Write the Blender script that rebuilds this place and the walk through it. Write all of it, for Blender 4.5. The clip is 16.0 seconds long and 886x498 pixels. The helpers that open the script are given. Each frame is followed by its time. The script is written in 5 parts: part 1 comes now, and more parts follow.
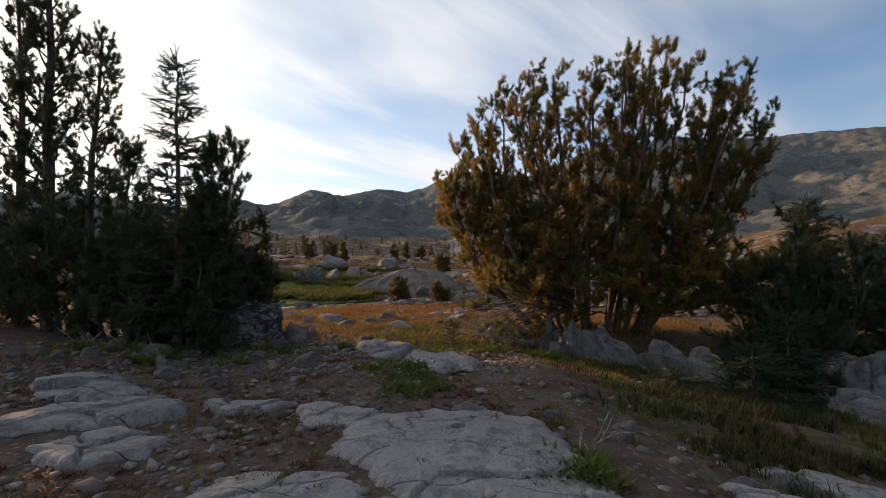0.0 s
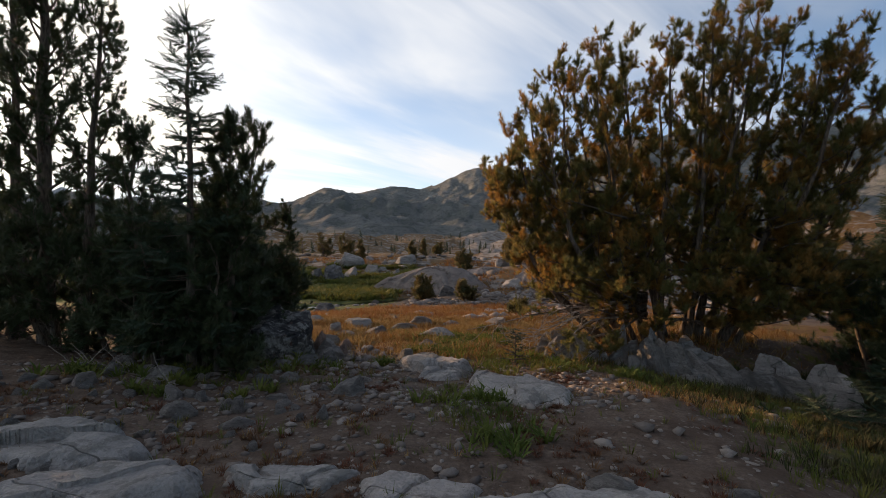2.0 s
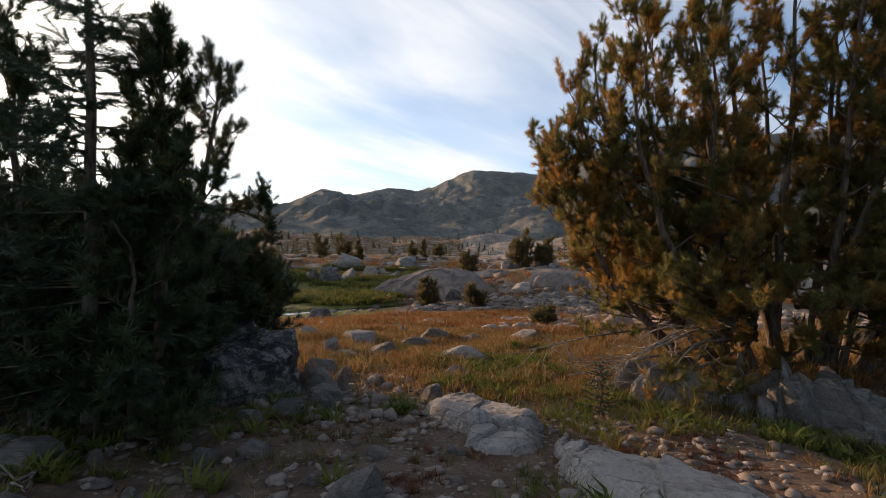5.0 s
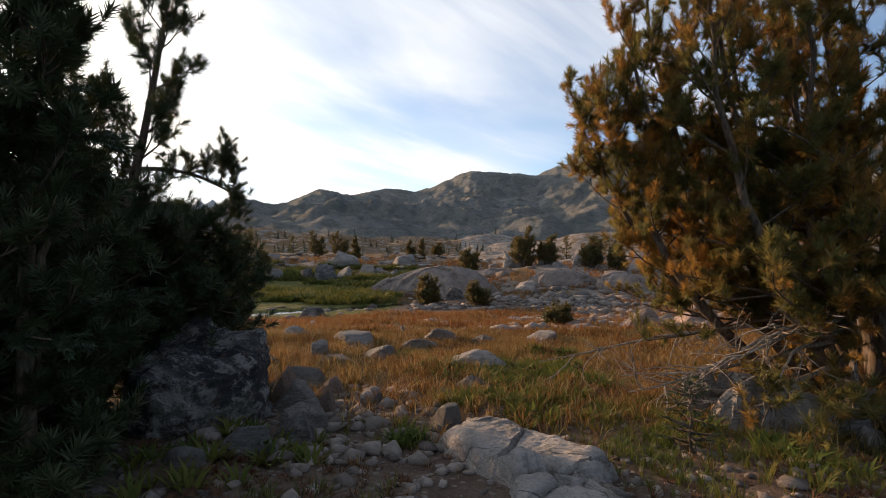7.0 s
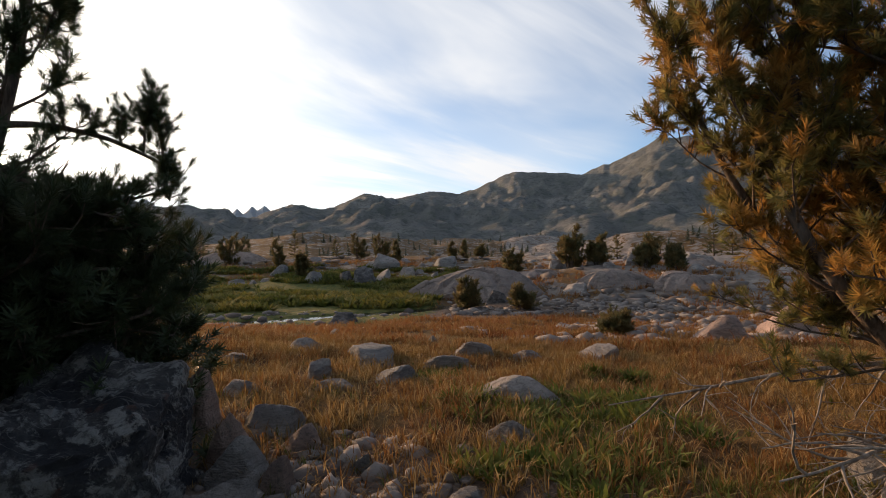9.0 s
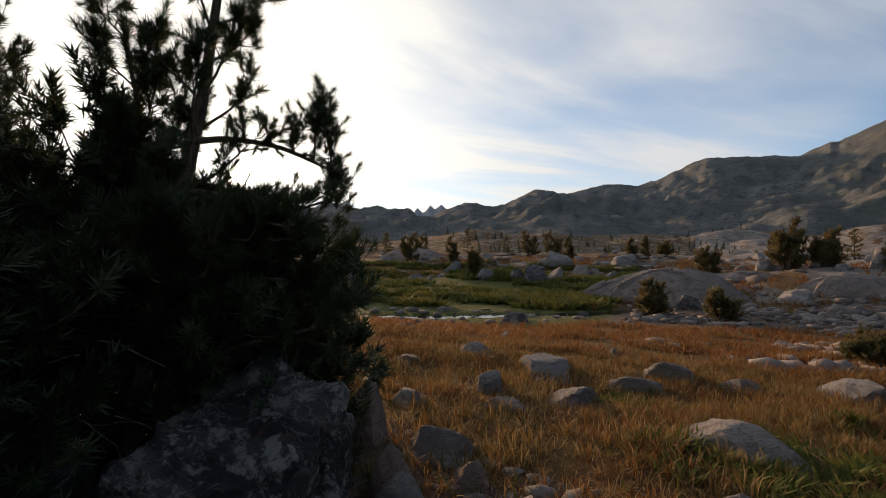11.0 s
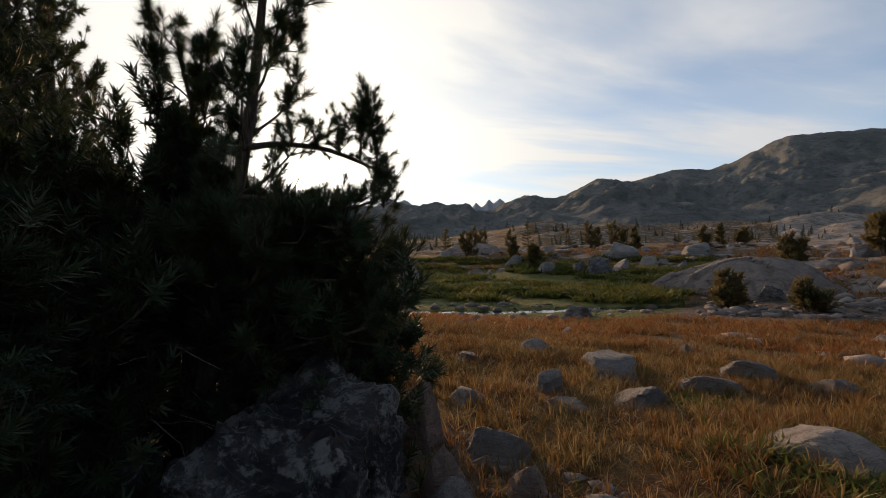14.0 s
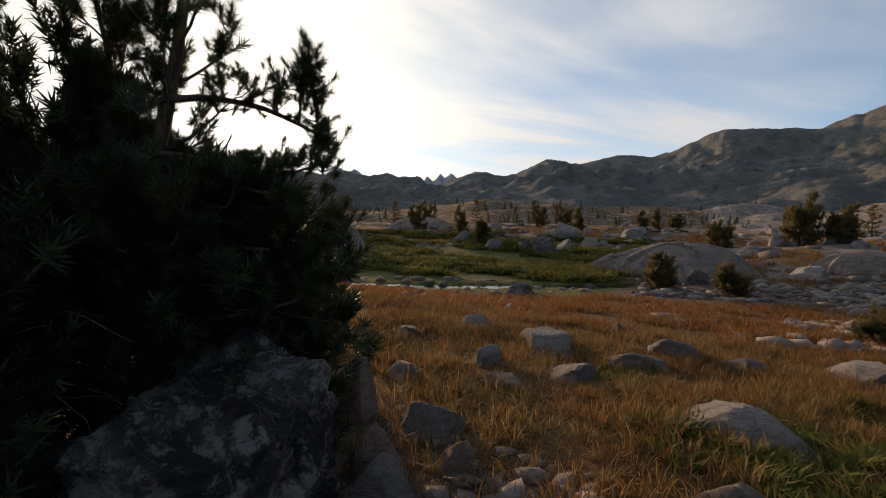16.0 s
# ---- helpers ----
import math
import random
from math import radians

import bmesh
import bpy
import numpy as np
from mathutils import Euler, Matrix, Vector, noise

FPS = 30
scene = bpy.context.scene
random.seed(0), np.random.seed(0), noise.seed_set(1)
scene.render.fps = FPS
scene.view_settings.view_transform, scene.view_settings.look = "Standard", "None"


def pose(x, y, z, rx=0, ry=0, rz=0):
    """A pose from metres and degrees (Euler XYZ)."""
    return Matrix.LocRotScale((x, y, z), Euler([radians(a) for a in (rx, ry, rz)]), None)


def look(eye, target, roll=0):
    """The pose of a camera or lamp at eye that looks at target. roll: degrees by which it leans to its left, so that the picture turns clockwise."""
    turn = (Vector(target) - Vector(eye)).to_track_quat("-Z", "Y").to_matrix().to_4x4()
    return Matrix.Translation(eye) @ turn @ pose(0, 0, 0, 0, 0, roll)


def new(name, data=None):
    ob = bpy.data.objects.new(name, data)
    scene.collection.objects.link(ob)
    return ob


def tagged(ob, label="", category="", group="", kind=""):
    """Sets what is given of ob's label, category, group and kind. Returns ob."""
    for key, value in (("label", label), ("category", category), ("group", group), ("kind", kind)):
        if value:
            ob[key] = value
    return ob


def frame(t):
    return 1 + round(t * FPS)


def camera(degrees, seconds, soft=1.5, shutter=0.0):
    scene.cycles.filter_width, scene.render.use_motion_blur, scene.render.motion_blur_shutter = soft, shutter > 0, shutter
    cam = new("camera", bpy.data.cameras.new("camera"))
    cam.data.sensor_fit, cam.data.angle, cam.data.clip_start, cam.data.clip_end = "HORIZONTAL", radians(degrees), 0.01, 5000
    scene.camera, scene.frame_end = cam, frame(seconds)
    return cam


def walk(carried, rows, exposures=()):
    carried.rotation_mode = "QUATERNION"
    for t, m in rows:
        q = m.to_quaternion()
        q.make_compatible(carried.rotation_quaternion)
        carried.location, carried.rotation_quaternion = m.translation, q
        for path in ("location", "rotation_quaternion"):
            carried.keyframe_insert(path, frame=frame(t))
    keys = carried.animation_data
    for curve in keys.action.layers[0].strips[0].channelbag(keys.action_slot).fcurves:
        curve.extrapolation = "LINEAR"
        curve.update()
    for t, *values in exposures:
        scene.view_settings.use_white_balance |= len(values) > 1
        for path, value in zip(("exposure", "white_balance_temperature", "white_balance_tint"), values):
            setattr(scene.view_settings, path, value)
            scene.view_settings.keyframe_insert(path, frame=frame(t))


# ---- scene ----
cam = camera(86.5, 16.0, soft=0.8)
METRES, EYE, TILT, LEAN, TURN = 9.0, 1.6, 0.0, 0.0, 0.0
ROWS = [
    (0.0, 0.0, 0.0, 0.0, -0.0, 0.0, 0.0),
    (0.5, -0.0247, 0.0449, 0.0013, 0.66, -0.17, 0.1),
    (1.0, -0.0423, 0.0896, -0.0017, 1.23, -0.19, 0.26),
    (1.5, -0.0612, 0.1269, 0.0016, 1.41, -0.3, 0.34),
    (2.0, -0.0873, 0.1675, 0.0029, 1.63, -0.41, 0.45),
    (2.5, -0.1012, 0.2115, -0.0025, 2.24, -0.15, 0.54),
    (3.0, -0.1184, 0.2581, 0.0007, 1.84, 0.02, 0.54),
    (3.5, -0.1376, 0.308, 0.0034, 1.64, -0.09, 0.53),
    (4.0, -0.143, 0.3634, -0.0036, 1.38, -0.07, 0.35),
    (6.5, -0.1908, 0.5886, -0.0284, 1.21, -0.26, -0.11),
    (7.0, -0.1907, 0.6344, -0.0422, 0.94, -0.04, -0.09),
    (7.5, -0.1897, 0.6912, -0.0481, 1.02, 0.06, -0.05),
    (8.0, -0.1803, 0.7464, -0.0518, 1.01, 0.16, 0.21),
    (8.5, -0.1731, 0.7943, -0.0524, 1.91, 0.24, 0.41),
    (9.0, -0.1705, 0.8373, -0.0534, 6.32, 0.25, 0.6),
    (9.5, -0.1787, 0.8662, -0.0477, 11.07, 0.1, 0.61),
    (10.0, -0.1936, 0.8837, -0.0442, 16.81, 0.03, 0.6),
    (12.5, -0.1954, 0.9236, -0.0392, 34.39, -0.13, 0.87),
    (13.0, -0.1934, 0.9236, -0.0391, 34.8, -0.16, 1.25),
    (13.5, -0.1937, 0.9232, -0.0392, 34.57, -0.26, 1.58),
    (14.0, -0.1932, 0.9236, -0.0392, 34.11, -0.49, 2.06),
    (14.5, -0.1924, 0.924, -0.0401, 34.73, -1.37, 2.35),
    (15.0, -0.1894, 0.9256, -0.0405, 34.8, -2.15, 1.74),
    (15.5, -0.1879, 0.9295, -0.0423, 33.26, -4.32, 1.76),
    (16.0, -0.1937, 0.9358, -0.0393, 27.99, -3.79, -0.64),
]
EXPOSURES = [(0.0, 0.1), (4.0, 0.2), (7.0, 0.3), (9.0, 0.1), (10.0, -0.12), (12.5, -0.34), (16.0, -0.34)]
walk(cam, [(t, pose(0, 0, EYE, TILT, LEAN, TURN) @ pose(METRES * x, METRES * y, METRES * z, 90 + pitch, roll, yaw)) for t, x, y, z, yaw, pitch, roll in ROWS], EXPOSURES)

# ---- light ----
SUN_AZ, SUN_EL = radians(50.3), radians(8.2)      # azimuth counted to the left of +y
SUN_DIR = Vector((-math.sin(SUN_AZ) * math.cos(SUN_EL), math.cos(SUN_AZ) * math.cos(SUN_EL), math.sin(SUN_EL)))
sun_data = bpy.data.lights.new("sun", "SUN")
sun_data.energy, sun_data.angle, sun_data.color = 5.0, radians(0.9), (1.0, 0.60, 0.32)
sun = new("sun", sun_data)
sun.matrix_world = look(SUN_DIR * 100, (0, 0, 0))

world = bpy.data.worlds.new("sky")
scene.world = world
world.use_nodes = True


class Nodes:
    """A short way to write node trees."""

    def __init__(self, tree):
        self.tree = tree
        tree.nodes.clear()

    def add(self, kind, inputs=None):
        n = self.tree.nodes.new("ShaderNode" + kind)
        for k, v in (inputs or {}).items():
            if isinstance(v, bpy.types.NodeSocket):
                self.tree.links.new(v, n.inputs[k])
            else:
                n.inputs[k].default_value = v
        return n

    def maths(self, op, a, b=0.0, clamp=False):
        n = self.add("Math", {0: a, 1: b})
        n.operation, n.use_clamp = op, clamp
        return n.outputs[0]

    def noise(self, vec, scale, detail=4.0, rough=0.55, distortion=0.0):
        return self.add("TexNoise", {"Vector": vec, "Scale": scale, "Detail": detail, "Roughness": rough, "Distortion": distortion}).outputs["Fac"]

    def span(self, fac, a, b, lo=0.0, hi=1.0):
        n = self.add("MapRange", {"Value": fac, "From Min": a, "From Max": b, "To Min": lo, "To Max": hi})
        n.interpolation_type = "SMOOTHSTEP"
        return n.outputs[0]

    def mix(self, fac, a, b, blend="MIX"):
        n = self.add("Mix")
        n.data_type, n.blend_type = "RGBA", blend
        for sock, v in ((n.inputs[0], fac), (n.inputs[6], a), (n.inputs[7], b)):
            if isinstance(v, bpy.types.NodeSocket):
                self.tree.links.new(v, sock)
            else:
                sock.default_value = (*v, 1.0) if isinstance(v, tuple) and len(v) == 3 else v
        return n.outputs[2]


def build_sky():
    n = Nodes(world.node_tree)
    way = n.add("TexCoord").outputs["Generated"]
    air = n.add("TexSky")
    air.sky_type, air.sun_disc = "NISHITA", False
    air.sun_elevation, air.sun_rotation = SUN_EL, -SUN_AZ
    air.altitude, air.air_density, air.dust_density, air.ozone_density = 3000.0, 1.0, 0.8, 1.0
    blue = air.outputs[0]
    blue = n.mix(1.0, blue, (0.13, 0.168, 0.20), "MULTIPLY")
    part_xyz = n.add("SeparateXYZ", {0: way}).outputs
    # cirrus: a flat layer high above, stretched along one bearing
    up = n.maths("ADD", n.maths("MAXIMUM", part_xyz[2], 0.0), 0.12)
    plane = n.add("CombineXYZ", {0: n.maths("DIVIDE", part_xyz[0], up), 1: n.maths("DIVIDE", part_xyz[1], up), 2: 0.0}).outputs[0]
    turned = n.add("Mapping", {"Vector": plane, "Rotation": (0, 0, radians(-48))}).outputs[0]
    turned = n.add("Mapping", {"Vector": turned, "Scale": (0.28, 1.0, 1.0), "Location": (0.4, 0.2, 0.0)}).outputs[0]
    streak = n.noise(turned, 0.85, 6.0, 0.55, 0.6)
    veil = n.noise(plane, 0.42, 3.0, 0.5, 0.2)
    facing = n.add("VectorMath", {0: way, 1: tuple(SUN_DIR)})
    facing.operation = "DOT_PRODUCT"
    lit = facing.outputs["Value"]
    toward = n.maths("MAXIMUM", lit, 0.0)
    near = n.maths("POWER", toward, 3.0)
    cover = n.maths("ADD", n.maths("ADD", n.span(streak, 0.37, 0.65, 0.0, 0.8), n.span(veil, 0.36, 0.62, 0.0, 0.38)), n.maths("MULTIPLY", near, 0.75), True)
    glow = n.maths("POWER", toward, 9.0)
    bright = n.maths("ADD", n.maths("ADD", n.span(lit, -0.7, 0.75, 0.26, 0.92), n.maths("MULTIPLY", glow, 0.9)), n.maths("MULTIPLY", n.maths("POWER", toward, 140.0), 1.5))
    tint = n.mix(n.maths("POWER", toward, 4.0), (0.93, 0.95, 1.0), (1.0, 0.94, 0.82))
    cloud = n.mix(1.0, tint, n.add("CombineColor", {0: bright, 1: bright, 2: bright}).outputs[0], "MULTIPLY")
    sky = n.mix(cover, blue, cloud)
    # the sun's own brightness behind thin cloud
    disc = n.maths("MULTIPLY", n.span(toward, math.cos(radians(1.3)), math.cos(radians(0.75))), 14.0)
    disc_rgb = n.mix(1.0, (1.0, 0.86, 0.58), n.add("CombineColor", {0: disc, 1: disc, 2: disc}).outputs[0], "MULTIPLY")
    sky = n.mix(1.0, sky, disc_rgb, "ADD")
    back = n.add("Background", {"Color": sky, "Strength": 1.0}).outputs[0]
    n.add("OutputWorld", {"Surface": back})


build_sky()


# ---- materials ----
def material(name):
    m = bpy.data.materials.new(name)
    m.use_nodes = True
    return m, Nodes(m.node_tree)


def finish(n, colour, rough, height=None, depth=0.02, spec=0.4, see=0.0, see_colour=None):
    inputs = {"Base Color": colour, "Roughness": rough, "Specular IOR Level": spec}
    if height is not None:
        inputs["Normal"] = n.add("Bump", {"Height": height, "Distance": depth, "Strength": 1.0}).outputs[0]
    shader = n.add("BsdfPrincipled", inputs).outputs[0]
    if see:
        thin = n.add("BsdfTranslucent", {"Color": see_colour or colour}).outputs[0]
        shader = n.add("MixShader", {0: see, 1: shader, 2: thin}).outputs[0]
    n.add("OutputMaterial", {"Surface": shader})


def granite(name, light, dark, stain, scale=1.0, lichen=0.5, seams=0.32):
    """Weathered granite: grain, banding, dark water stains and lichen spots."""
    m, n = material(name)
    at = n.add("TexCoord").outputs["Object"]
    big = n.noise(at, 1.3 * scale, 5, 0.6, 0.4)
    band = n.noise(n.add("Mapping", {"Vector": at, "Rotation": (0.3, 0.5, 0.4), "Scale": (1.0, 1.0, 5.0)}).outputs[0], 2.2 * scale, 5, 0.6, 0.6)
    grain = n.noise(at, 60 * scale, 3, 0.7)
    seam = n.noise(n.add("Mapping", {"Vector": at, "Rotation": (0.2, 0.1, 0.6), "Scale": (1.0, 2.3, 1.6)}).outputs[0], 0.9 * scale, 3, 0.45, 0.3)
    line = n.span(n.maths("ABSOLUTE", n.maths("SUBTRACT", seam, 0.5)), 0.0, 0.005)
    rnd = n.add("ObjectInfo").outputs["Random"]
    col = n.mix(n.span(big, 0.3, 0.7), dark, light)
    col = n.mix(n.maths("MULTIPLY", n.span(band, 0.48, 0.66), 0.45), col, stain)
    col = n.mix(n.maths("MULTIPLY", n.span(n.noise(at, 7 * scale, 6, 0.7), 0.52, 0.62), lichen), col, (0.10, 0.10, 0.085))
    col = n.mix(n.span(grain, 0.3, 0.7, 0.0, 0.35), col, (0.16, 0.15, 0.14))
    col = n.mix(n.maths("MULTIPLY", n.maths("SUBTRACT", 1.0, line), seams), col, (0.06, 0.055, 0.05))
    col = n.mix(1.0, col, n.add("CombineColor", {0: n.span(rnd, 0, 1, 0.82, 1.12), 1: n.span(rnd, 0, 1, 0.84, 1.08), 2: n.span(rnd, 0, 1, 0.86, 1.06)}).outputs[0], "MULTIPLY")
    relief = n.maths("ADD", n.maths("ADD", n.maths("MULTIPLY", band, 0.6), n.maths("MULTIPLY", n.noise(at, 14 * scale, 6, 0.65), 0.7)), n.maths("ADD", n.maths("MULTIPLY", grain, 0.12), n.maths("MULTIPLY", line, seams)))
    finish(n, col, 0.88, relief, 0.075 / scale, 0.25)
    return m


GRANITE = granite("pale_granite", (0.39, 0.365, 0.345), (0.22, 0.205, 0.195), (0.13, 0.12, 0.112))
GRANITE_BIG = granite("slab_granite", (0.52, 0.485, 0.455), (0.37, 0.345, 0.33), (0.21, 0.19, 0.18), 0.6)
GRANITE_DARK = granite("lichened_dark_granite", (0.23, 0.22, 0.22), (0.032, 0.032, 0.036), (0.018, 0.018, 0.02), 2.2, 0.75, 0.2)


def lichened_boulder_material():
    """Dark weathered gneiss with pale lichen crusts and quartz veins."""
    m, n = material("lichened_boulder")
    at = n.add("TexCoord").outputs["Object"]
    broad = n.noise(at, 2.4, 6, 0.65, 0.5)
    crust = n.noise(at, 9.0, 7, 0.72, 0.3)
    vein = n.maths("ABSOLUTE", n.maths("SUBTRACT", n.noise(n.add("Mapping", {"Vector": at, "Rotation": (0.4, 0.2, 0.7), "Scale": (1.0, 2.6, 1.4)}).outputs[0], 2.0, 4, 0.55, 0.5), 0.5))
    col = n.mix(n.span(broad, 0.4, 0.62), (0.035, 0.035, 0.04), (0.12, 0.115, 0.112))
    col = n.mix(n.span(n.maths("ADD", n.maths("MULTIPLY", crust, 0.7), n.maths("MULTIPLY", broad, 0.5)), 0.59, 0.67), col, (0.30, 0.29, 0.275))
    col = n.mix(n.span(vein, 0.010, 0.0, 0.0, 0.5), col, (0.26, 0.25, 0.24))
    col = n.mix(n.span(n.noise(at, 4.0, 4, 0.6), 0.62, 0.7, 0.0, 0.7), col, (0.12, 0.06, 0.045))
    relief = n.maths("ADD", n.maths("MULTIPLY", crust, 0.8), n.maths("ADD", broad, n.maths("MULTIPLY", n.noise(at, 45, 3, 0.7), 0.15)))
    finish(n, col, 0.85, relief, 0.10, 0.3)
    return m


BOULDER = lichened_boulder_material()
GRANITE_PINK = granite("pink_granite", (0.46, 0.34, 0.28), (0.30, 0.22, 0.19), (0.20, 0.15, 0.13))

GRANITE_FAR = granite("outcrop_granite", (0.40, 0.32, 0.275), (0.26, 0.215, 0.19), (0.18, 0.16, 0.15), 0.25)


def stone_material():
    m, n = material("loose_stones")
    isl = n.add("NewGeometry").outputs["Random Per Island"]
    at = n.add("TexCoord").outputs["Object"]
    col = n.mix(isl, (0.12, 0.10, 0.09), (0.32, 0.28, 0.25))
    col = n.mix(n.span(n.noise(at, 18, 4, 0.7), 0.45, 0.65, 0, 0.5), col, (0.12, 0.10, 0.09))
    finish(n, col, 0.9, n.noise(at, 40, 4, 0.6), 0.01, 0.2)
    return m


STONES = stone_material()


def needle_material(name, green, gold, share, see=0.3):
    m, n = material(name)
    at = n.add("TexCoord").outputs["Object"]
    patch = n.noise(at, 1.6, 4, 0.6)
    isl = n.add("NewGeometry").outputs["Random Per Island"]
    col = n.mix(n.span(patch, 0.66 - share, 0.86 - share), green, gold)
    col = n.mix(n.span(isl, 0.3, 1.0, 0.0, 0.4), col, (0.03, 0.04, 0.02))
    finish(n, col, 0.55, None, spec=0.25, see=see, see_colour=col)
    return m


# the big pine's needle colour carries some of the low sun's gold
NEEDLES_GOLD = needle_material("pine_needles_olive", (0.185, 0.175, 0.06), (0.42, 0.235, 0.065), 0.22, 0.62)
NEEDLES_DARK = needle_material("pine_needles_dark", (0.055, 0.075, 0.034), (0.085, 0.085, 0.035), 0.14, 0.28)
NEEDLES_FIR = needle_material("fir_needles_dark", (0.035, 0.058, 0.034), (0.055, 0.070, 0.03), 0.12, 0.18)
NEEDLES_WOODS = needle_material("woods_needles", (0.05, 0.065, 0.04), (0.09, 0.085, 0.045), 0.2, 0.25)
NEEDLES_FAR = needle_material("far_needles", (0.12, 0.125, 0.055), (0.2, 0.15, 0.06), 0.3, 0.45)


def bark_material(name, light, dark):
    m, n = material(name)
    at = n.add("TexCoord").outputs["Object"]
    rough = n.noise(n.add("Mapping", {"Vector": at, "Scale": (1.0, 1.0, 0.25)}).outputs[0], 22, 5, 0.65, 0.4)
    col = n.mix(n.span(rough, 0.35, 0.65), dark, light)
    col = n.mix(n.span(n.noise(at, 3.0, 3), 0.5, 0.7, 0, 0.5), col, (0.16, 0.14, 0.12))
    finish(n, col, 0.9, rough, 0.015, 0.2)
    return m


BARK = bark_material("pine_bark", (0.17, 0.13, 0.10), (0.055, 0.043, 0.035))
DEADWOOD = bark_material("silver_deadwood", (0.36, 0.32, 0.28), (0.16, 0.135, 0.115))


def leaf_material(name, a, b, c, see=0.35, scale=0.5):
    m, n = material(name)
    at = n.add("TexCoord").outputs["Object"]
    isl = n.add("NewGeometry").outputs["Random Per Island"]
    col = n.mix(n.span(n.noise(at, scale, 4, 0.6), 0.4, 0.62), a, b)
    col = n.mix(n.span(isl, 0.45, 1.0, 0.0, 0.75), col, c)
    finish(n, col, 0.7, None, spec=0.2, see=see, see_colour=col)
    return m


DRY_GRASS = leaf_material("dry_golden_grass", (0.22, 0.105, 0.034), (0.25, 0.155, 0.05), (0.48, 0.36, 0.17), 0.35, 1.1)
RED_GRASS = leaf_material("dry_orange_grass", (0.25, 0.095, 0.030), (0.27, 0.14, 0.045), (0.38, 0.24, 0.10), 0.35, 0.7)
GREEN_GRASS = leaf_material("green_yellow_sedge", (0.085, 0.115, 0.022), (0.17, 0.15, 0.035), (0.14, 0.17, 0.04), 0.35, 0.9)
WILLOW = leaf_material("willow_leaves", (0.10, 0.125, 0.028), (0.21, 0.185, 0.042), (0.06, 0.08, 0.022), 0.35, 0.5)
HEATH = leaf_material("low_heath_leaves", (0.075, 0.11, 0.022), (0.15, 0.16, 0.035), (0.16, 0.19, 0.045), 0.4, 1.5)


def ground_material():
    """Soil, gravel, dry meadow and bare granite, laid out by the ground's cover layers."""
    m, n = material("alpine_ground")
    at = n.add("NewGeometry").outputs["Position"]
    layers = n.add("VertexColor")
    layers.layer_name = "cover"
    cover = n.add("SeparateColor", {0: layers.outputs[0]}).outputs
    fine = n.noise(at, 28, 5, 0.7)
    mid = n.noise(at, 3.2, 5, 0.6)
    peb = n.add("TexVoronoi", {"Vector": n.add("Mapping", {"Vector": at, "Scale": (1, 1, 0.3)}).outputs[0], "Scale": 16.0, "Randomness": 1.0})
    soil = n.mix(n.span(mid, 0.35, 0.65), (0.105, 0.073, 0.056), (0.18, 0.134, 0.105))
    soil = n.mix(n.span(fine, 0.35, 0.7, 0, 0.6), soil, (0.07, 0.05, 0.038))
    bits = n.span(n.add("SeparateColor", {0: peb.outputs["Color"]}).outputs[0], 0.78, 0.86)
    soil = n.mix(n.maths("MULTIPLY", bits, n.span(peb.outputs["Distance"], 0.42, 0.3)), soil, (0.21, 0.18, 0.155))
    dry = n.mix(n.span(n.noise(at, 1.1, 5, 0.6), 0.38, 0.62), (0.12, 0.062, 0.025), (0.18, 0.11, 0.042))
    dry = n.mix(n.span(fine, 0.4, 0.65, 0, 0.5), dry, (0.05, 0.033, 0.018))
    green = n.mix(n.span(mid, 0.4, 0.6), (0.060, 0.078, 0.02), (0.13, 0.12, 0.032))
    rock = n.mix(n.span(n.noise(at, 0.35, 6, 0.65), 0.35, 0.65), (0.15, 0.13, 0.115), (0.31, 0.27, 0.235))
    rock = n.mix(n.span(n.noise(at, 2.0, 6, 0.7), 0.52, 0.66, 0, 0.6), rock, (0.13, 0.12, 0.11))
    edge = n.maths("MULTIPLY", n.maths("SUBTRACT", n.noise(at, 2.2, 6, 0.7), 0.5), 1.1)
    col = n.mix(n.span(n.maths("ADD", cover[0], edge), 0.42, 0.6), soil, dry)
    col = n.mix(n.span(n.maths("ADD", cover[1], edge), 0.42, 0.6), col, green)
    far_edge = n.maths("MULTIPLY", n.maths("SUBTRACT", n.noise(at, 0.33, 7, 0.7), 0.5), 2.2)
    col = n.mix(n.span(n.maths("ADD", cover[2], far_edge), 0.45, 0.56), col, rock)
    relief = n.maths("ADD", n.maths("MULTIPLY", fine, 0.5), n.maths("ADD", mid, n.maths("MULTIPLY", peb.outputs["Distance"], -0.3)))
    finish(n, col, 0.95, relief, 0.05, 0.15)
    return m


GROUND = ground_material()


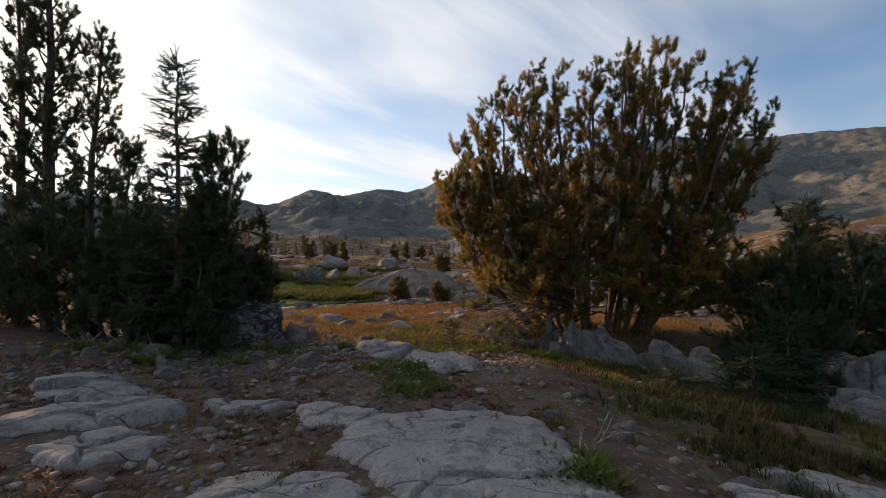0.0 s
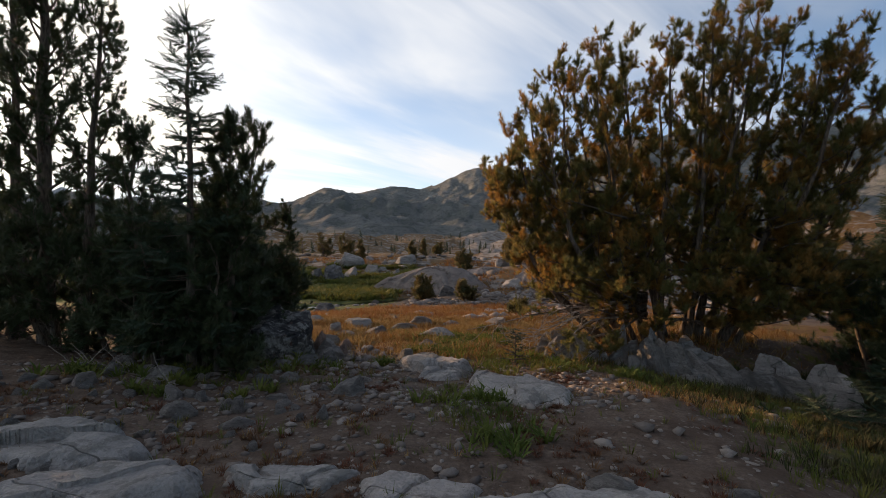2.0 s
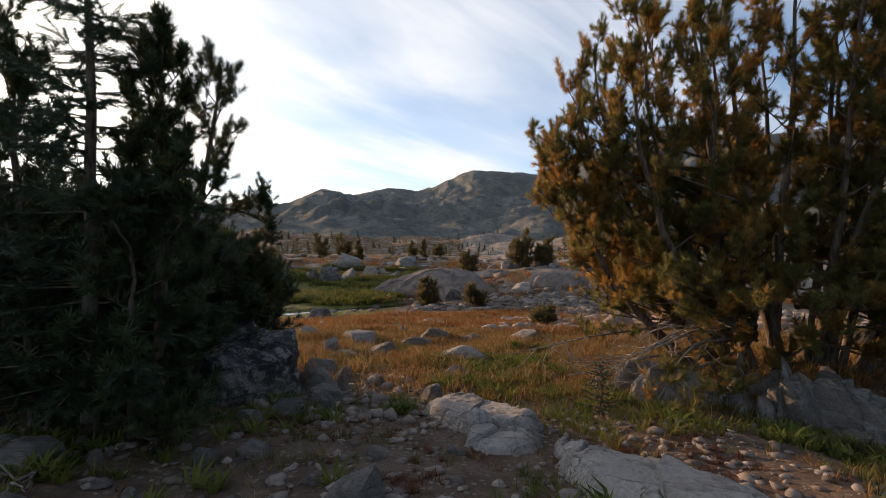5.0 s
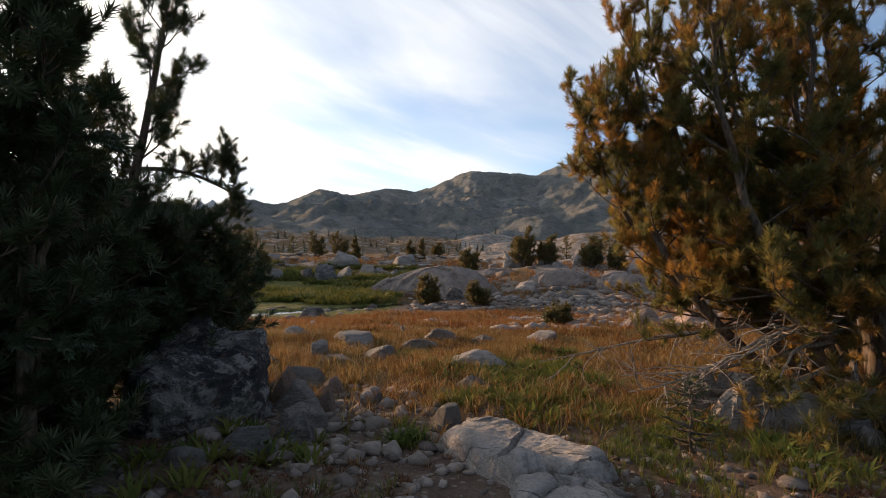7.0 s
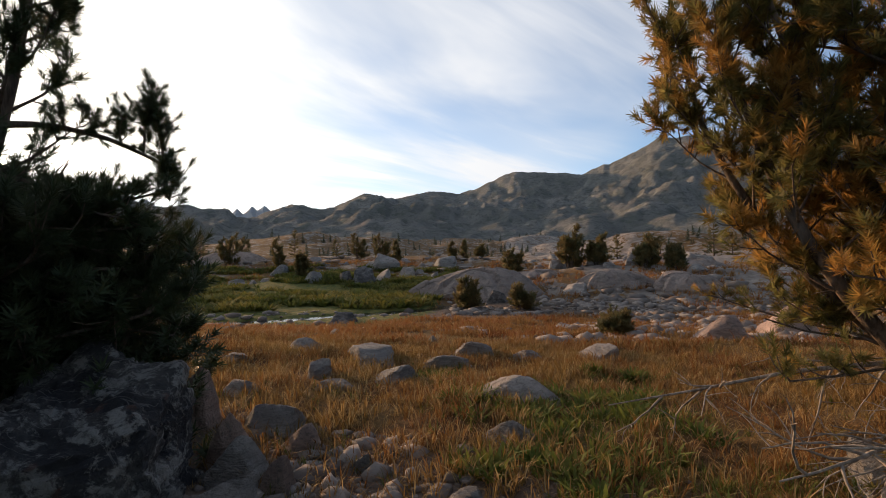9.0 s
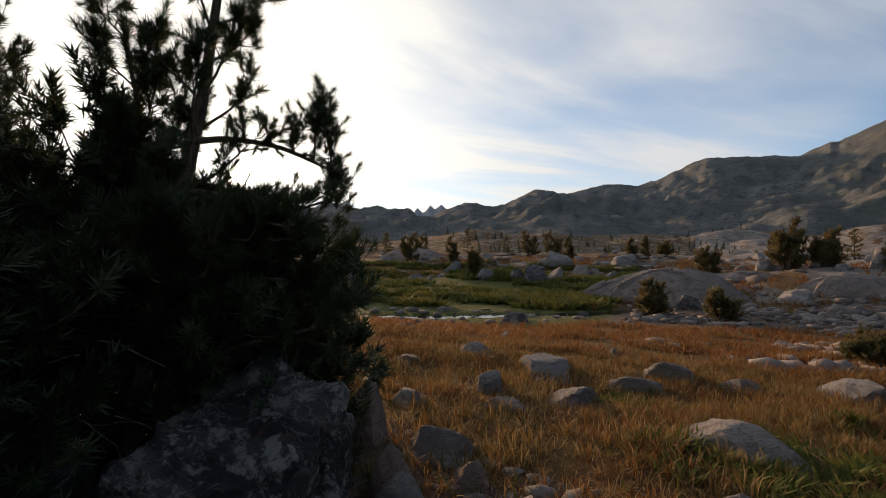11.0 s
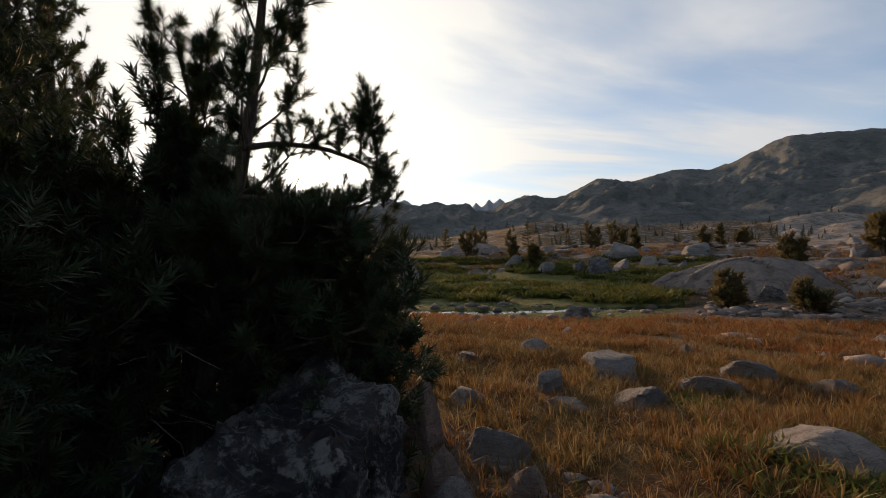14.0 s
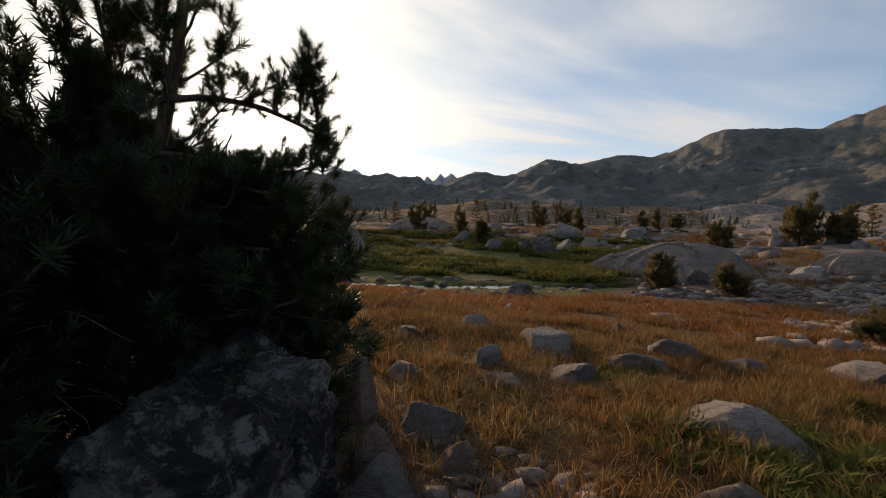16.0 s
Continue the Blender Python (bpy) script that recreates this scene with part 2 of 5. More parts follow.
def mountain_material(name, a, b, haze, amount):
    """Far granite slopes with scree and bushes; distance haze is mixed into the colour."""
    m, n = material(name)
    at = n.add("NewGeometry").outputs["Position"]
    big = n.noise(at, 0.006, 8, 0.62)
    gully = n.noise(n.add("Mapping", {"Vector": at, "Scale": (1.0, 1.0, 0.22)}).outputs[0], 0.035, 8, 0.68, 0.3)
    col = n.mix(n.span(big, 0.38, 0.62), a, b)
    col = n.mix(n.span(gully, 0.5, 0.64, 0, 0.6), col, (0.075, 0.08, 0.06))
    col = n.mix(n.span(n.noise(at, 0.11, 5, 0.7), 0.52, 0.62, 0, 0.65), col, (0.055, 0.062, 0.042))
    col = n.mix(n.span(n.noise(at, 0.05, 7, 0.75), 0.5, 0.6, 0, 0.5), col, (0.10, 0.115, 0.075))
    col = n.mix(n.span(n.noise(at, 0.3, 4, 0.7), 0.54, 0.62, 0, 0.45), col, (0.06, 0.068, 0.05))
    # air haze painted over the rock colour
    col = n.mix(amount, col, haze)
    finish(n, col, 1.0, n.maths("ADD", gully, n.noise(at, 0.12, 6, 0.75)), 8.0, 0.05)
    return m


MOUNTAIN = mountain_material("hazed_mountain_granite", (0.17, 0.168, 0.152), (0.26, 0.25, 0.232), (0.30, 0.33, 0.35), 0.22)
MOUNTAIN_FAR = mountain_material("hazed_peak_granite", (0.3, 0.3, 0.31), (0.4, 0.4, 0.41), (0.55, 0.58, 0.62), 0.6)

m_water, wn = material("stream_water")
finish(wn, (0.02, 0.025, 0.022, 1.0), 0.05, wn.noise(wn.add("NewGeometry").outputs["Position"], 6, 3), 0.01, 0.8)


# ---- geometry helpers ----
def lattice(ix, iy, seed):
    v = np.sin(ix * 127.1 + iy * 311.7 + seed * 74.7) * 43758.5453
    return v - np.floor(v)


def value_noise(x, y, seed=0):
    ix, iy = np.floor(x), np.floor(y)
    fx, fy = x - ix, y - iy
    fx, fy = fx * fx * (3 - 2 * fx), fy * fy * (3 - 2 * fy)
    a, b = lattice(ix, iy, seed), lattice(ix + 1, iy, seed)
    c, d = lattice(ix, iy + 1, seed), lattice(ix + 1, iy + 1, seed)
    return (a + (b - a) * fx) * (1 - fy) + (c + (d - c) * fx) * fy - 0.5


def fbm(x, y, octaves=4, seed=0, gain=0.5):
    total, amp = 0.0, 1.0
    for k in range(octaves):
        total = total + amp * value_noise(x, y, seed + k)
        x, y, amp = x * 2.03 + 5.3, y * 2.03 - 3.1, amp * gain
    return total


def step(x, a, b):
    t = np.clip((x - a) / (b - a), 0, 1)
    return t * t * (3 - 2 * t)


STREAM = ((-60, 22.0), (-30, 22.5), (-18, 26.0), (-12, 28.2), (-8.5, 30.5), (-5.2, 32.6), (-3.5, 35.0), (2.0, 39.0))
WATER_Z = -2.06


def stream_gap(x, y):
    """Distance from the stream's middle line."""
    best = np.full(np.shape(x), 1e9)
    for (ax, ay), (bx, by) in zip(STREAM, STREAM[1:]):
        t = np.clip(((x - ax) * (bx - ax) + (y - ay) * (by - ay)) / ((bx - ax) ** 2 + (by - ay) ** 2), 0, 1)
        best = np.minimum(best, np.hypot(x - ax - t * (bx - ax), y - ay - t * (by - ay)))
    return best


def height(x, y):
    """The lie of the land."""
    x, y = np.asarray(x, float), np.asarray(y, float)
    z = np.interp(y, (-40, 0, 5, 7, 10, 12, 15, 20, 26, 31, 36, 45, 60, 85, 130, 250, 500, 900), (0.6, 0.02, -0.02, -0.17, -0.48, -0.58, -0.85, -1.22, -1.75, -2.0, -1.85, -1.15, -0.5, -0.1, -1.2, 0.5, 6.0, 10.0))
    near = 1 - step(y, 14, 24)
    z = z + near * (0.075 * np.clip(-x - 3.0, 0, 14) - 0.15 * np.clip(x - 1.3, 0, 7) * (1 - step(y, 9.4, 10.8)) - 0.02 * np.clip(x - 1.8, 0, 30))
    z = z + near * step(y, 10.2, 11.2) * step(x, 1.5, 4.0) * 0.22
    basin = step(y, 21, 27) * (1 - step(y, 38, 58)) * step(-x, 4.5, 9)
    z = z * (1 - basin) + basin * -1.95
    far = step(y, 33, 42)
    z = z + far * (1.1 * fbm(x / 9, y / 9, 4, 3) + 0.5 * np.abs(fbm(x / 3.5, y / 3.5, 3, 9))) * (1 - 0.75 * basin)
    z = z + step(y, 80, 200) * 14 * fbm(x / 60, y / 60, 4, 21) * (1 - step(np.abs(x), 900, 2000))
    z = z + 26 * np.exp(-((x + 80) / 20) ** 2 - ((y - 20) / 20) ** 2)
    z = z + 0.10 * fbm(x / 1.7, y / 1.7, 4, 5) + 0.035 * fbm(x * 2.5, y * 2.5, 3, 7) * (1 - step(np.hypot(x, y), 20, 40))
    z = z + (9 + 6 * fbm(x / 18, y / 18, 4, 33)) * np.exp(-((x - 100) / 36) ** 2 - ((y - 100) / 42) ** 2)
    gap = stream_gap(x, y)
    bank = 1 - step(gap, 0.5, 2.2)
    z = z * (1 - bank) + bank * (-1.98) - 0.2 * (1 - step(gap, 0.25, 0.75))
    return z


def ground_z(x, y):
    return float(height(np.array([x]), np.array([y]))[0])


def mesh_from(name, verts, faces, mat=None, smooth=True):
    """A mesh from numpy arrays; all faces have the same number of corners."""
    verts, faces = np.asarray(verts, np.float32), np.asarray(faces, np.int32)
    me = bpy.data.meshes.new(name)
    me.vertices.add(len(verts))
    me.vertices.foreach_set("co", verts.ravel())
    k = faces.shape[1]
    me.loops.add(faces.size)
    me.loops.foreach_set("vertex_index", faces.ravel())
    me.polygons.add(len(faces))
    me.polygons.foreach_set("loop_start", np.arange(0, faces.size, k, dtype=np.int32))
    me.polygons.foreach_set("loop_total", np.full(len(faces), k, np.int32))
    if smooth:
        me.polygons.foreach_set("use_smooth", np.ones(len(faces), bool))
    me.update(calc_edges=True)
    if mat:
        me.materials.append(mat)
    return me


def grid_faces(nu, nv):
    i = np.arange((nu - 1) * (nv - 1))
    a = (i // (nv - 1)) * nv + i % (nv - 1)
    return np.stack([a, a + nv, a + nv + 1, a + 1], 1)


def child(name, me, parent, label=""):
    ob = new(name, me)
    ob.parent = parent
    return tagged(ob, label)


class Soup:
    """Collects geometry for one mesh."""

    def __init__(self):
        self.v, self.f, self.n = [], [], 0

    def put(self, verts, faces):
        self.v.append(verts)
        self.f.append(faces + self.n)
        self.n += len(verts)

    def tube(self, pts, radii, sides=6):
        pts = np.asarray(pts, float)
        k = len(pts)
        d = np.gradient(pts, axis=0)
        d /= np.linalg.norm(d, axis=1)[:, None] + 1e-9
        ref = np.array([0.31, 0.17, 0.93]) if abs(d[0][2]) < 0.8 else np.array([0.95, 0.2, 0.1])
        s = np.cross(d, ref)
        s /= np.linalg.norm(s, axis=1)[:, None] + 1e-9
        u = np.cross(d, s)
        a = np.arange(sides) * 2 * math.pi / sides
        ring = pts[:, None] + np.asarray(radii)[:, None, None] * (np.cos(a)[None, :, None] * s[:, None] + np.sin(a)[None, :, None] * u[:, None])
        i, j = np.meshgrid(np.arange(k - 1), np.arange(sides), indexing="ij")
        i, j = i.ravel(), j.ravel()
        jn = (j + 1) % sides
        self.put(ring.reshape(-1, 3), np.stack([i * sides + j, i * sides + jn, (i + 1) * sides + jn, (i + 1) * sides + j], 1))

    def spread(self, verts, faces, places, ways, sizes, rng):
        """Copies of a small pattern that points along +z, at places, along ways."""
        places, ways, sizes = np.asarray(places), np.asarray(ways, float), np.asarray(sizes)
        ways = ways / (np.linalg.norm(ways, axis=1)[:, None] + 1e-9)
        ref = rng.normal(size=ways.shape)
        s = np.cross(ways, ref)
        s /= np.linalg.norm(s, axis=1)[:, None] + 1e-9
        u = np.cross(ways, s)
        v = places[:, None] + sizes[:, None, None] * (verts[None, :, 0:1] * s[:, None] + verts[None, :, 1:2] * u[:, None] + verts[None, :, 2:3] * ways[:, None])
        f = faces[None] + (np.arange(len(places)) * len(verts))[:, None, None]
        self.put(v.reshape(-1, 3), f.reshape(-1, faces.shape[1]))

    def mesh(self, name, mat, smooth=True):
        return mesh_from(name, np.concatenate(self.v), np.concatenate(self.f), mat, smooth)


# ---- the land ----
def axis(lo, hi, fine, first, last, growth):
    a = list(np.arange(lo, hi + 1e-6, fine))
    s = fine
    while a[-1] < last:
        s *= growth
        a.append(a[-1] + s)
    s = fine
    while a[0] > first:
        s *= growth
        a.insert(0, a[0] - s)
    return np.array(a)


def build_ground():
    xs = axis(-8, 6, 0.12, -3500, 3500, 1.06)
    ys = axis(1.5, 17, 0.12, -3500, 3500, 1.045)
    gx, gy = np.meshgrid(xs, ys, indexing="ij")
    x, y = gx.ravel(), gy.ravel()
    v = np.stack([x, y, height(x, y)], 1)
    me = mesh_from("ground", v, grid_faces(len(xs), len(ys)), GROUND)
    meadow = step(y, 8.5 + 0.35 * np.abs(x - 1), 12 + 0.35 * np.abs(x - 1)) * (1 - step(y, 27 + 0.3 * x, 31 + 0.3 * x)) * (1 - step(x, 7, 10) * step(y, 14, 18))
    right = step(x, 1.0, 2.6) * (1 - step(y, 10, 12))
    basin = step(y, 25.5 - 0.1 * (x + 15), 29 - 0.1 * (x + 15)) * (1 - step(y, 44, 58)) * step(-x, 3.5, 6)
    rock = step(y, 33, 37) * (1 - basin) * (0.42 - 0.3 * step(x, 30, 60)) + step(x, 2, 6) * step(y, 20, 25) * 0.3 + step(np.hypot(x + 80, y - 20), 40, 25) * 0.4
    cov = np.stack([np.clip(np.maximum(meadow, 0.45 * right) + 0.6 * step(y, 31, 36) + 0.8 * step(x, 30, 60), 0, 1), np.clip(np.maximum(basin, 0.5 * right), 0, 1), np.clip(rock, 0, 1), np.ones_like(x)], 1)
    layer = me.color_attributes.new("cover", "FLOAT_COLOR", "POINT")
    layer.data.foreach_set("color", cov.astype(np.float32).ravel())
    tagged(new("ground", me), "gravelly alpine ground with dry orange meadow", "ground", kind="structure")


build_ground()


def build_stream():
    pts = np.array(STREAM, float)
    t = np.linspace(0, len(pts) - 1, 90)
    mid = np.stack([np.interp(t, np.arange(len(pts)), pts[:, 0]), np.interp(t, np.arange(len(pts)), pts[:, 1])], 1)
    d = np.gradient(mid, axis=0)
    d /= np.linalg.norm(d, axis=1)[:, None]
    side = np.stack([-d[:, 1], d[:, 0]], 1)
    v = np.concatenate([np.c_[mid + side * w, np.full(len(mid), WATER_Z)] for w in (-0.9, 0.9)])
    k = len(mid)
    i = np.arange(k - 1)
    tagged(new("stream_water", mesh_from("stream_water", v, np.stack([i, i + 1, i + k + 1, i + k], 1), m_water)), "narrow dark stream with still reflecting water", "stream", kind="structure")


build_stream()


def ridge_line(az, peaks, slope_noise, seed):
    """Skyline elevation, in degrees, by azimuth: the highest of the peaks' shoulders."""
    e = np.full(az.shape, 1.0)
    for a, top, left, right in peaks:
        d = az - a
        e = np.maximum(e, top - np.where(d > 0, left * d, -right * d))
    return e + slope_noise * (fbm(az * 0.9, az * 0 + 3.7, 5, seed, 0.55))


def build_mountain(name, label, peaks, near, far, az0, az1, dz, mat, rough, seed, foot=0.0):
    az = np.arange(az0, az1, dz)
    rows = 90
    u = np.linspace(0, 1.25, rows)
    ga, gu = np.meshgrid(az, u, indexing="ij")
    dist = near + (far - near) * gu
    drift = 9 * np.clip(1 - gu, 0, 1) * fbm(ga / 9, gu * 4, 4, seed + 9)
    crest = np.tan(np.radians(ridge_line(ga + drift, peaks, 0.22, seed))) * far + 1.6
    up = np.where(gu <= 1, (0.25 * gu + 0.75 * gu ** 1.7), 1 - 1.5 * (gu - 1))
    x, y = -np.sin(np.radians(ga)) * dist, np.cos(np.radians(ga)) * dist
    base = foot
    z = base + (crest - base) * up
    relief = rough * np.sin(np.clip(gu, 0, 1) * math.pi) ** 0.7
    z = z + relief * (fbm(x / 130, y / 130, 6, seed + 2, 0.55) + 0.5 * np.abs(fbm(x / 45, y / 45, 3, seed + 5)) + 0.25 * fbm(x / 24, y / 24, 3, seed + 7))
    v = np.stack([x.ravel(), y.ravel(), z.ravel()], 1)
    return tagged(new(name, mesh_from(name, v, grid_faces(len(az), rows)[:, ::-1], mat)), label, "mountain", kind="structure")


RIDGE = ((45, 5.2, 0.02, 0.12), (39.5, 5.5, 0.3, 0.3), (34.8, 5.2, 0.2, 0.25), (31, 4.9, 0.3, 0.9), (24.2, 5.5, 0.35, 0.12), (19.8, 5.25, 0.3, 0.1),
         (15.7, 7.0, 0.5, 0.22), (7.6, 7.15, 0.2, 0.12), (3.0, 7.2, 0.3, 0.05), (-2.2, 9.3, 0.42, 0.08), (-7.0, 8.85, 0.3, 0.15),
         (-12.5, 9.7, 0.5, 0.2), (-18.4, 12.0, 0.45, 0.05), (-24.5, 12.2, 0.4, 0.12), (-36.0, 10.5, 0.5, 0.1), (-37.8, 10.4, 0.5, 0.6), (-44.0, 8.9, 0.6, 0.1), (-75, 9, 0.1, 0.1))
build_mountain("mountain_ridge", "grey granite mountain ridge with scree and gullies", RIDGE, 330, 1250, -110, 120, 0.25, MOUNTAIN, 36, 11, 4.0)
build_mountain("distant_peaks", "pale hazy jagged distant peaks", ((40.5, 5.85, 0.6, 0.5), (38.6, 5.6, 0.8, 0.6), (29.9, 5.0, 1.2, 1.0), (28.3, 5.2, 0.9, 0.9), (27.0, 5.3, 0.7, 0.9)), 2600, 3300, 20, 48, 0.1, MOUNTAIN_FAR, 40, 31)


# ---- rocks ----
def stone_solid(name, planes, mat, seed, detail=4, rough=0.05, soft=0.018, radius=1.3):
    """A block bounded by planes (normal, distance), its edges worn and its faces chipped and stepped."""
    bm = bmesh.new()
    bmesh.ops.create_icosphere(bm, subdivisions=detail, radius=1.0)
    d = np.array([p.co for p in bm.verts])
    nrm = np.array([n for n, _ in planes], float)
    nrm /= np.linalg.norm(nrm, axis=1)[:, None]
    off = np.array([o for _, o in planes], float)
    reach = off[None] / np.maximum(d @ nrm.T, 0.02)
    r = -soft * np.log(np.sum(np.exp(-np.minimum(reach, 3.0) / soft), axis=1))
    r = np.minimum(r, radius)
    shift = Vector(np.random.default_rng(seed).uniform(-50, 50, 3))
    for p, way, dist in zip(bm.verts, d, r):
        w = Vector(way * dist)
        chip = noise.fractal(w * 2.2 + shift, 0.7, 2.1, 6)
        layer = w.z * 5.0 + 1.5 * noise.noise(w * 1.3 + shift)
        stepped = (layer - math.floor(layer)) ** 3
        cell = noise.cell(w * 3.0 + shift)
        p.co = w * (1.0 + rough * (chip + 0.35 * cell - 0.6 * stepped * (1.0 - abs(way[2]))))
    me = bpy.data.meshes.new(name)
    bm.to_mesh(me)
    bm.free()
    me.polygons.foreach_set("use_smooth", np.ones(len(me.polygons), bool))
    me.set_sharp_from_angle(angle=radians(24))
    me.materials.append(mat)
    return me


def rock_mesh(name, seed, mat, detail=3, cuts=9, rough=0.06, low=0.55, high=0.95):
    """An angular block of granite with a broad worn top."""
    rng = np.random.default_rng(seed)
    planes = [((rng.normal() * 0.32, rng.normal() * 0.32, 1.0), rng.uniform(0.6, 0.85)), ((0, 0, -1), 0.9)]
    for k in range(cuts):
        a = k * 2 * math.pi / cuts + rng.uniform(-0.5, 0.5)
        planes.append(((math.cos(a), math.sin(a), rng.choice((0.1, 0.35, 0.9))), rng.uniform(low, high)))
    me = stone_solid(name, planes, mat, seed, detail, rough)
    co = np.array([v.co for v in me.vertices])
    size = np.array([np.abs(co[:, 0]).max(), np.abs(co[:, 1]).max(), co[:, 2].max()])
    me.transform(Matrix.Diagonal((*(0.9 / size), 1)))
    return me


ROCKS = [rock_mesh("rock", 100 + k, GRANITE, 4, 5 + k % 3) for k in range(12)]
SMALL_ROCKS = [rock_mesh("rock", 100 + k, GRANITE, 3, 5 + k % 3) for k in range(12)]
PINK_ROCKS = [rock_mesh("rock", 140 + k, GRANITE_PINK, 4, 7) for k in range(3)]
DARK_ROCKS = [rock_mesh("rock", 160 + k, GRANITE_DARK, 5, 8, 0.09) for k in range(4)]


def place_rock(x, y, w, d, h, turn=0, sink=0.35, mesh=None, name="rock", label="weathered pale granite rock half sunk in soil", group="rocks", tilt=0):
    """A rock w wide, d deep and standing h above the ground."""
    me = mesh or (ROCKS if w > 0.45 and y < 25 else SMALL_ROCKS)[int(abs(x * 7.3 + y * 13.7) * 10) % len(ROCKS)]
    ob = new(name, me)
    hz = h / (1.8 - 2 * sink)
    ob.matrix_world = pose(x, y, ground_z(x, y) + h - hz * 0.9, tilt, 0, turn) @ Matrix.Diagonal((w * 0.58, d * 0.58, hz, 1))
    return tagged(ob, label, "rock", group)


def joints(px, py, seed, long, wide, turn):
    """Granite plates parted by joints: each point's plate (a number 0 to 1), its tilt, and the distance to the nearest joint."""
    c, s = math.cos(turn), math.sin(turn)
    u, v = (px * c + py * s) / long, (-px * s + py * c) / wide
    u = u + 0.22 * fbm(px * 1.7, py * 1.7, 3, seed + 20)
    v = v + 0.22 * fbm(px * 1.7 + 9, py * 1.7, 3, seed + 21)
    iu, iv = np.floor(u), np.floor(v)
    near1, near2 = np.full(u.shape, 9.0), np.full(u.shape, 9.0)
    plate, lean = np.zeros(u.shape), np.zeros(u.shape)
    for a in (-1, 0, 1):
        for b in (-1, 0, 1):
            cu, cv = iu + a, iv + b
            du, dv = cu + 0.15 + 0.7 * lattice(cu, cv, seed) - u, cv + 0.15 + 0.7 * lattice(cu, cv, seed + 1) - v
            d = np.maximum(np.abs(du), np.abs(dv)) * 0.6 + np.hypot(du, dv) * 0.4
            first = d < near1
            near2 = np.where(first, near1, np.minimum(near2, d))
            plate = np.where(first, lattice(cu, cv, seed + 2), plate)
            lean = np.where(first, (lattice(cu, cv, seed + 3) - 0.5) * du + (lattice(cu, cv, seed + 4) - 0.5) * dv, lean)
            near1 = np.where(first, d, near1)
    return plate, lean, (near2 - near1) * min(long, wide)


def slab(x, y, w, d, h, turn, seed, mat=None, steep=14.0, label="pale jointed granite slab flush with the ground", group="granite slabs", tilt=0.0, detail=(48, 130), plates=(0.8, 0.42), drop=0.5, sides=7):
    """A broad outcrop that follows the ground: an angular outline, a worn top split by joints into plates, and steep edges."""
    rng = np.random.default_rng(seed)
    rings, turns = detail
    a = np.linspace(0, 2 * math.pi, turns, endpoint=False)
    edge = np.full(turns, 1.3)
    for k in range(sides):
        b = k * 2 * math.pi / sides + rng.uniform(-0.35, 0.35)
        edge = np.minimum(edge, rng.uniform(0.72, 1.02) / np.maximum(np.cos(a - b), 0.05))
    edge = edge * (1 + 0.16 * fbm(np.cos(a) * 3.5 + seed, np.sin(a) * 3.5, 5, seed, 0.6))
    r = np.concatenate([np.linspace(0.02, 0.86, rings - 12), np.linspace(0.88, 1.06, 12)])
    rr, aa = np.meshgrid(r, a, indexing="ij")
    u, v = rr * edge * np.cos(aa) * w / 2, rr * edge * np.sin(aa) * d / 2
    c, s = math.cos(radians(turn)), math.sin(radians(turn))
    px, py = u * c - v * s, u * s + v * c
    rise = h * (1 - np.clip(rr, 0, 1.2) ** steep) + tilt * v
    scale = w / 2 if w > 3 else 1.0
    plate, lean, gap = joints(px, py, seed, plates[0] * scale, plates[1] * scale, radians(turn + 24))
    worn = 0.12 * fbm(px * 1.3 / scale + seed, py * 1.3 / scale, 5, seed + 1) + 0.03 * np.abs(fbm(px * 5 / scale, py * 11 / scale, 4, seed + 4)) + (plate - 0.5) * drop * 0.5 + lean * drop * 0.45
    crack = (1 - step(gap, 0.0, 0.03 * scale)) * step(fbm(px * 1.1 + 3, py * 1.1, 2, seed + 9), -0.35, 0.05)
    top = rise + (worn - 0.16 * crack) * min(1.0, h * 4) * (1 - np.clip(rr, 0, 1) ** 10)
    base = ground_z(x, y)
    follow = (height(x + px, y + py) - base) * (0.8 if w < 3 else 0.4)
    z = np.where(rr > 1.0, np.minimum(top, -0.25) + follow, top + follow - 0.02)
    verts = np.concatenate([np.stack([px.ravel(), py.ravel(), z.ravel()], 1), [[0, 0, float(top[0].mean())]]])
    i, j = np.meshgrid(np.arange(len(r) - 1), np.arange(turns), indexing="ij")
    i, j = i.ravel(), j.ravel()
    jn = (j + 1) % turns
    f = np.stack([i * turns + j, (i + 1) * turns + j, (i + 1) * turns + jn, i * turns + jn], 1)
    hub = len(verts) - 1
    k = np.arange(turns)
    cap = np.stack([np.full(turns, hub), k, (k + 1) % turns], 1)
    tri = np.concatenate([np.stack([f[:, 0], f[:, 1], f[:, 2]], 1), np.stack([f[:, 0], f[:, 2], f[:, 3]], 1), cap])
    me = mesh_from("rock_slab", verts, tri, mat or GRANITE_BIG)
    me.set_sharp_from_angle(angle=radians(30))
    ob = new("rock_slab", me)
    ob.location = (x, y, base)
    return tagged(ob, label, "rock", group)


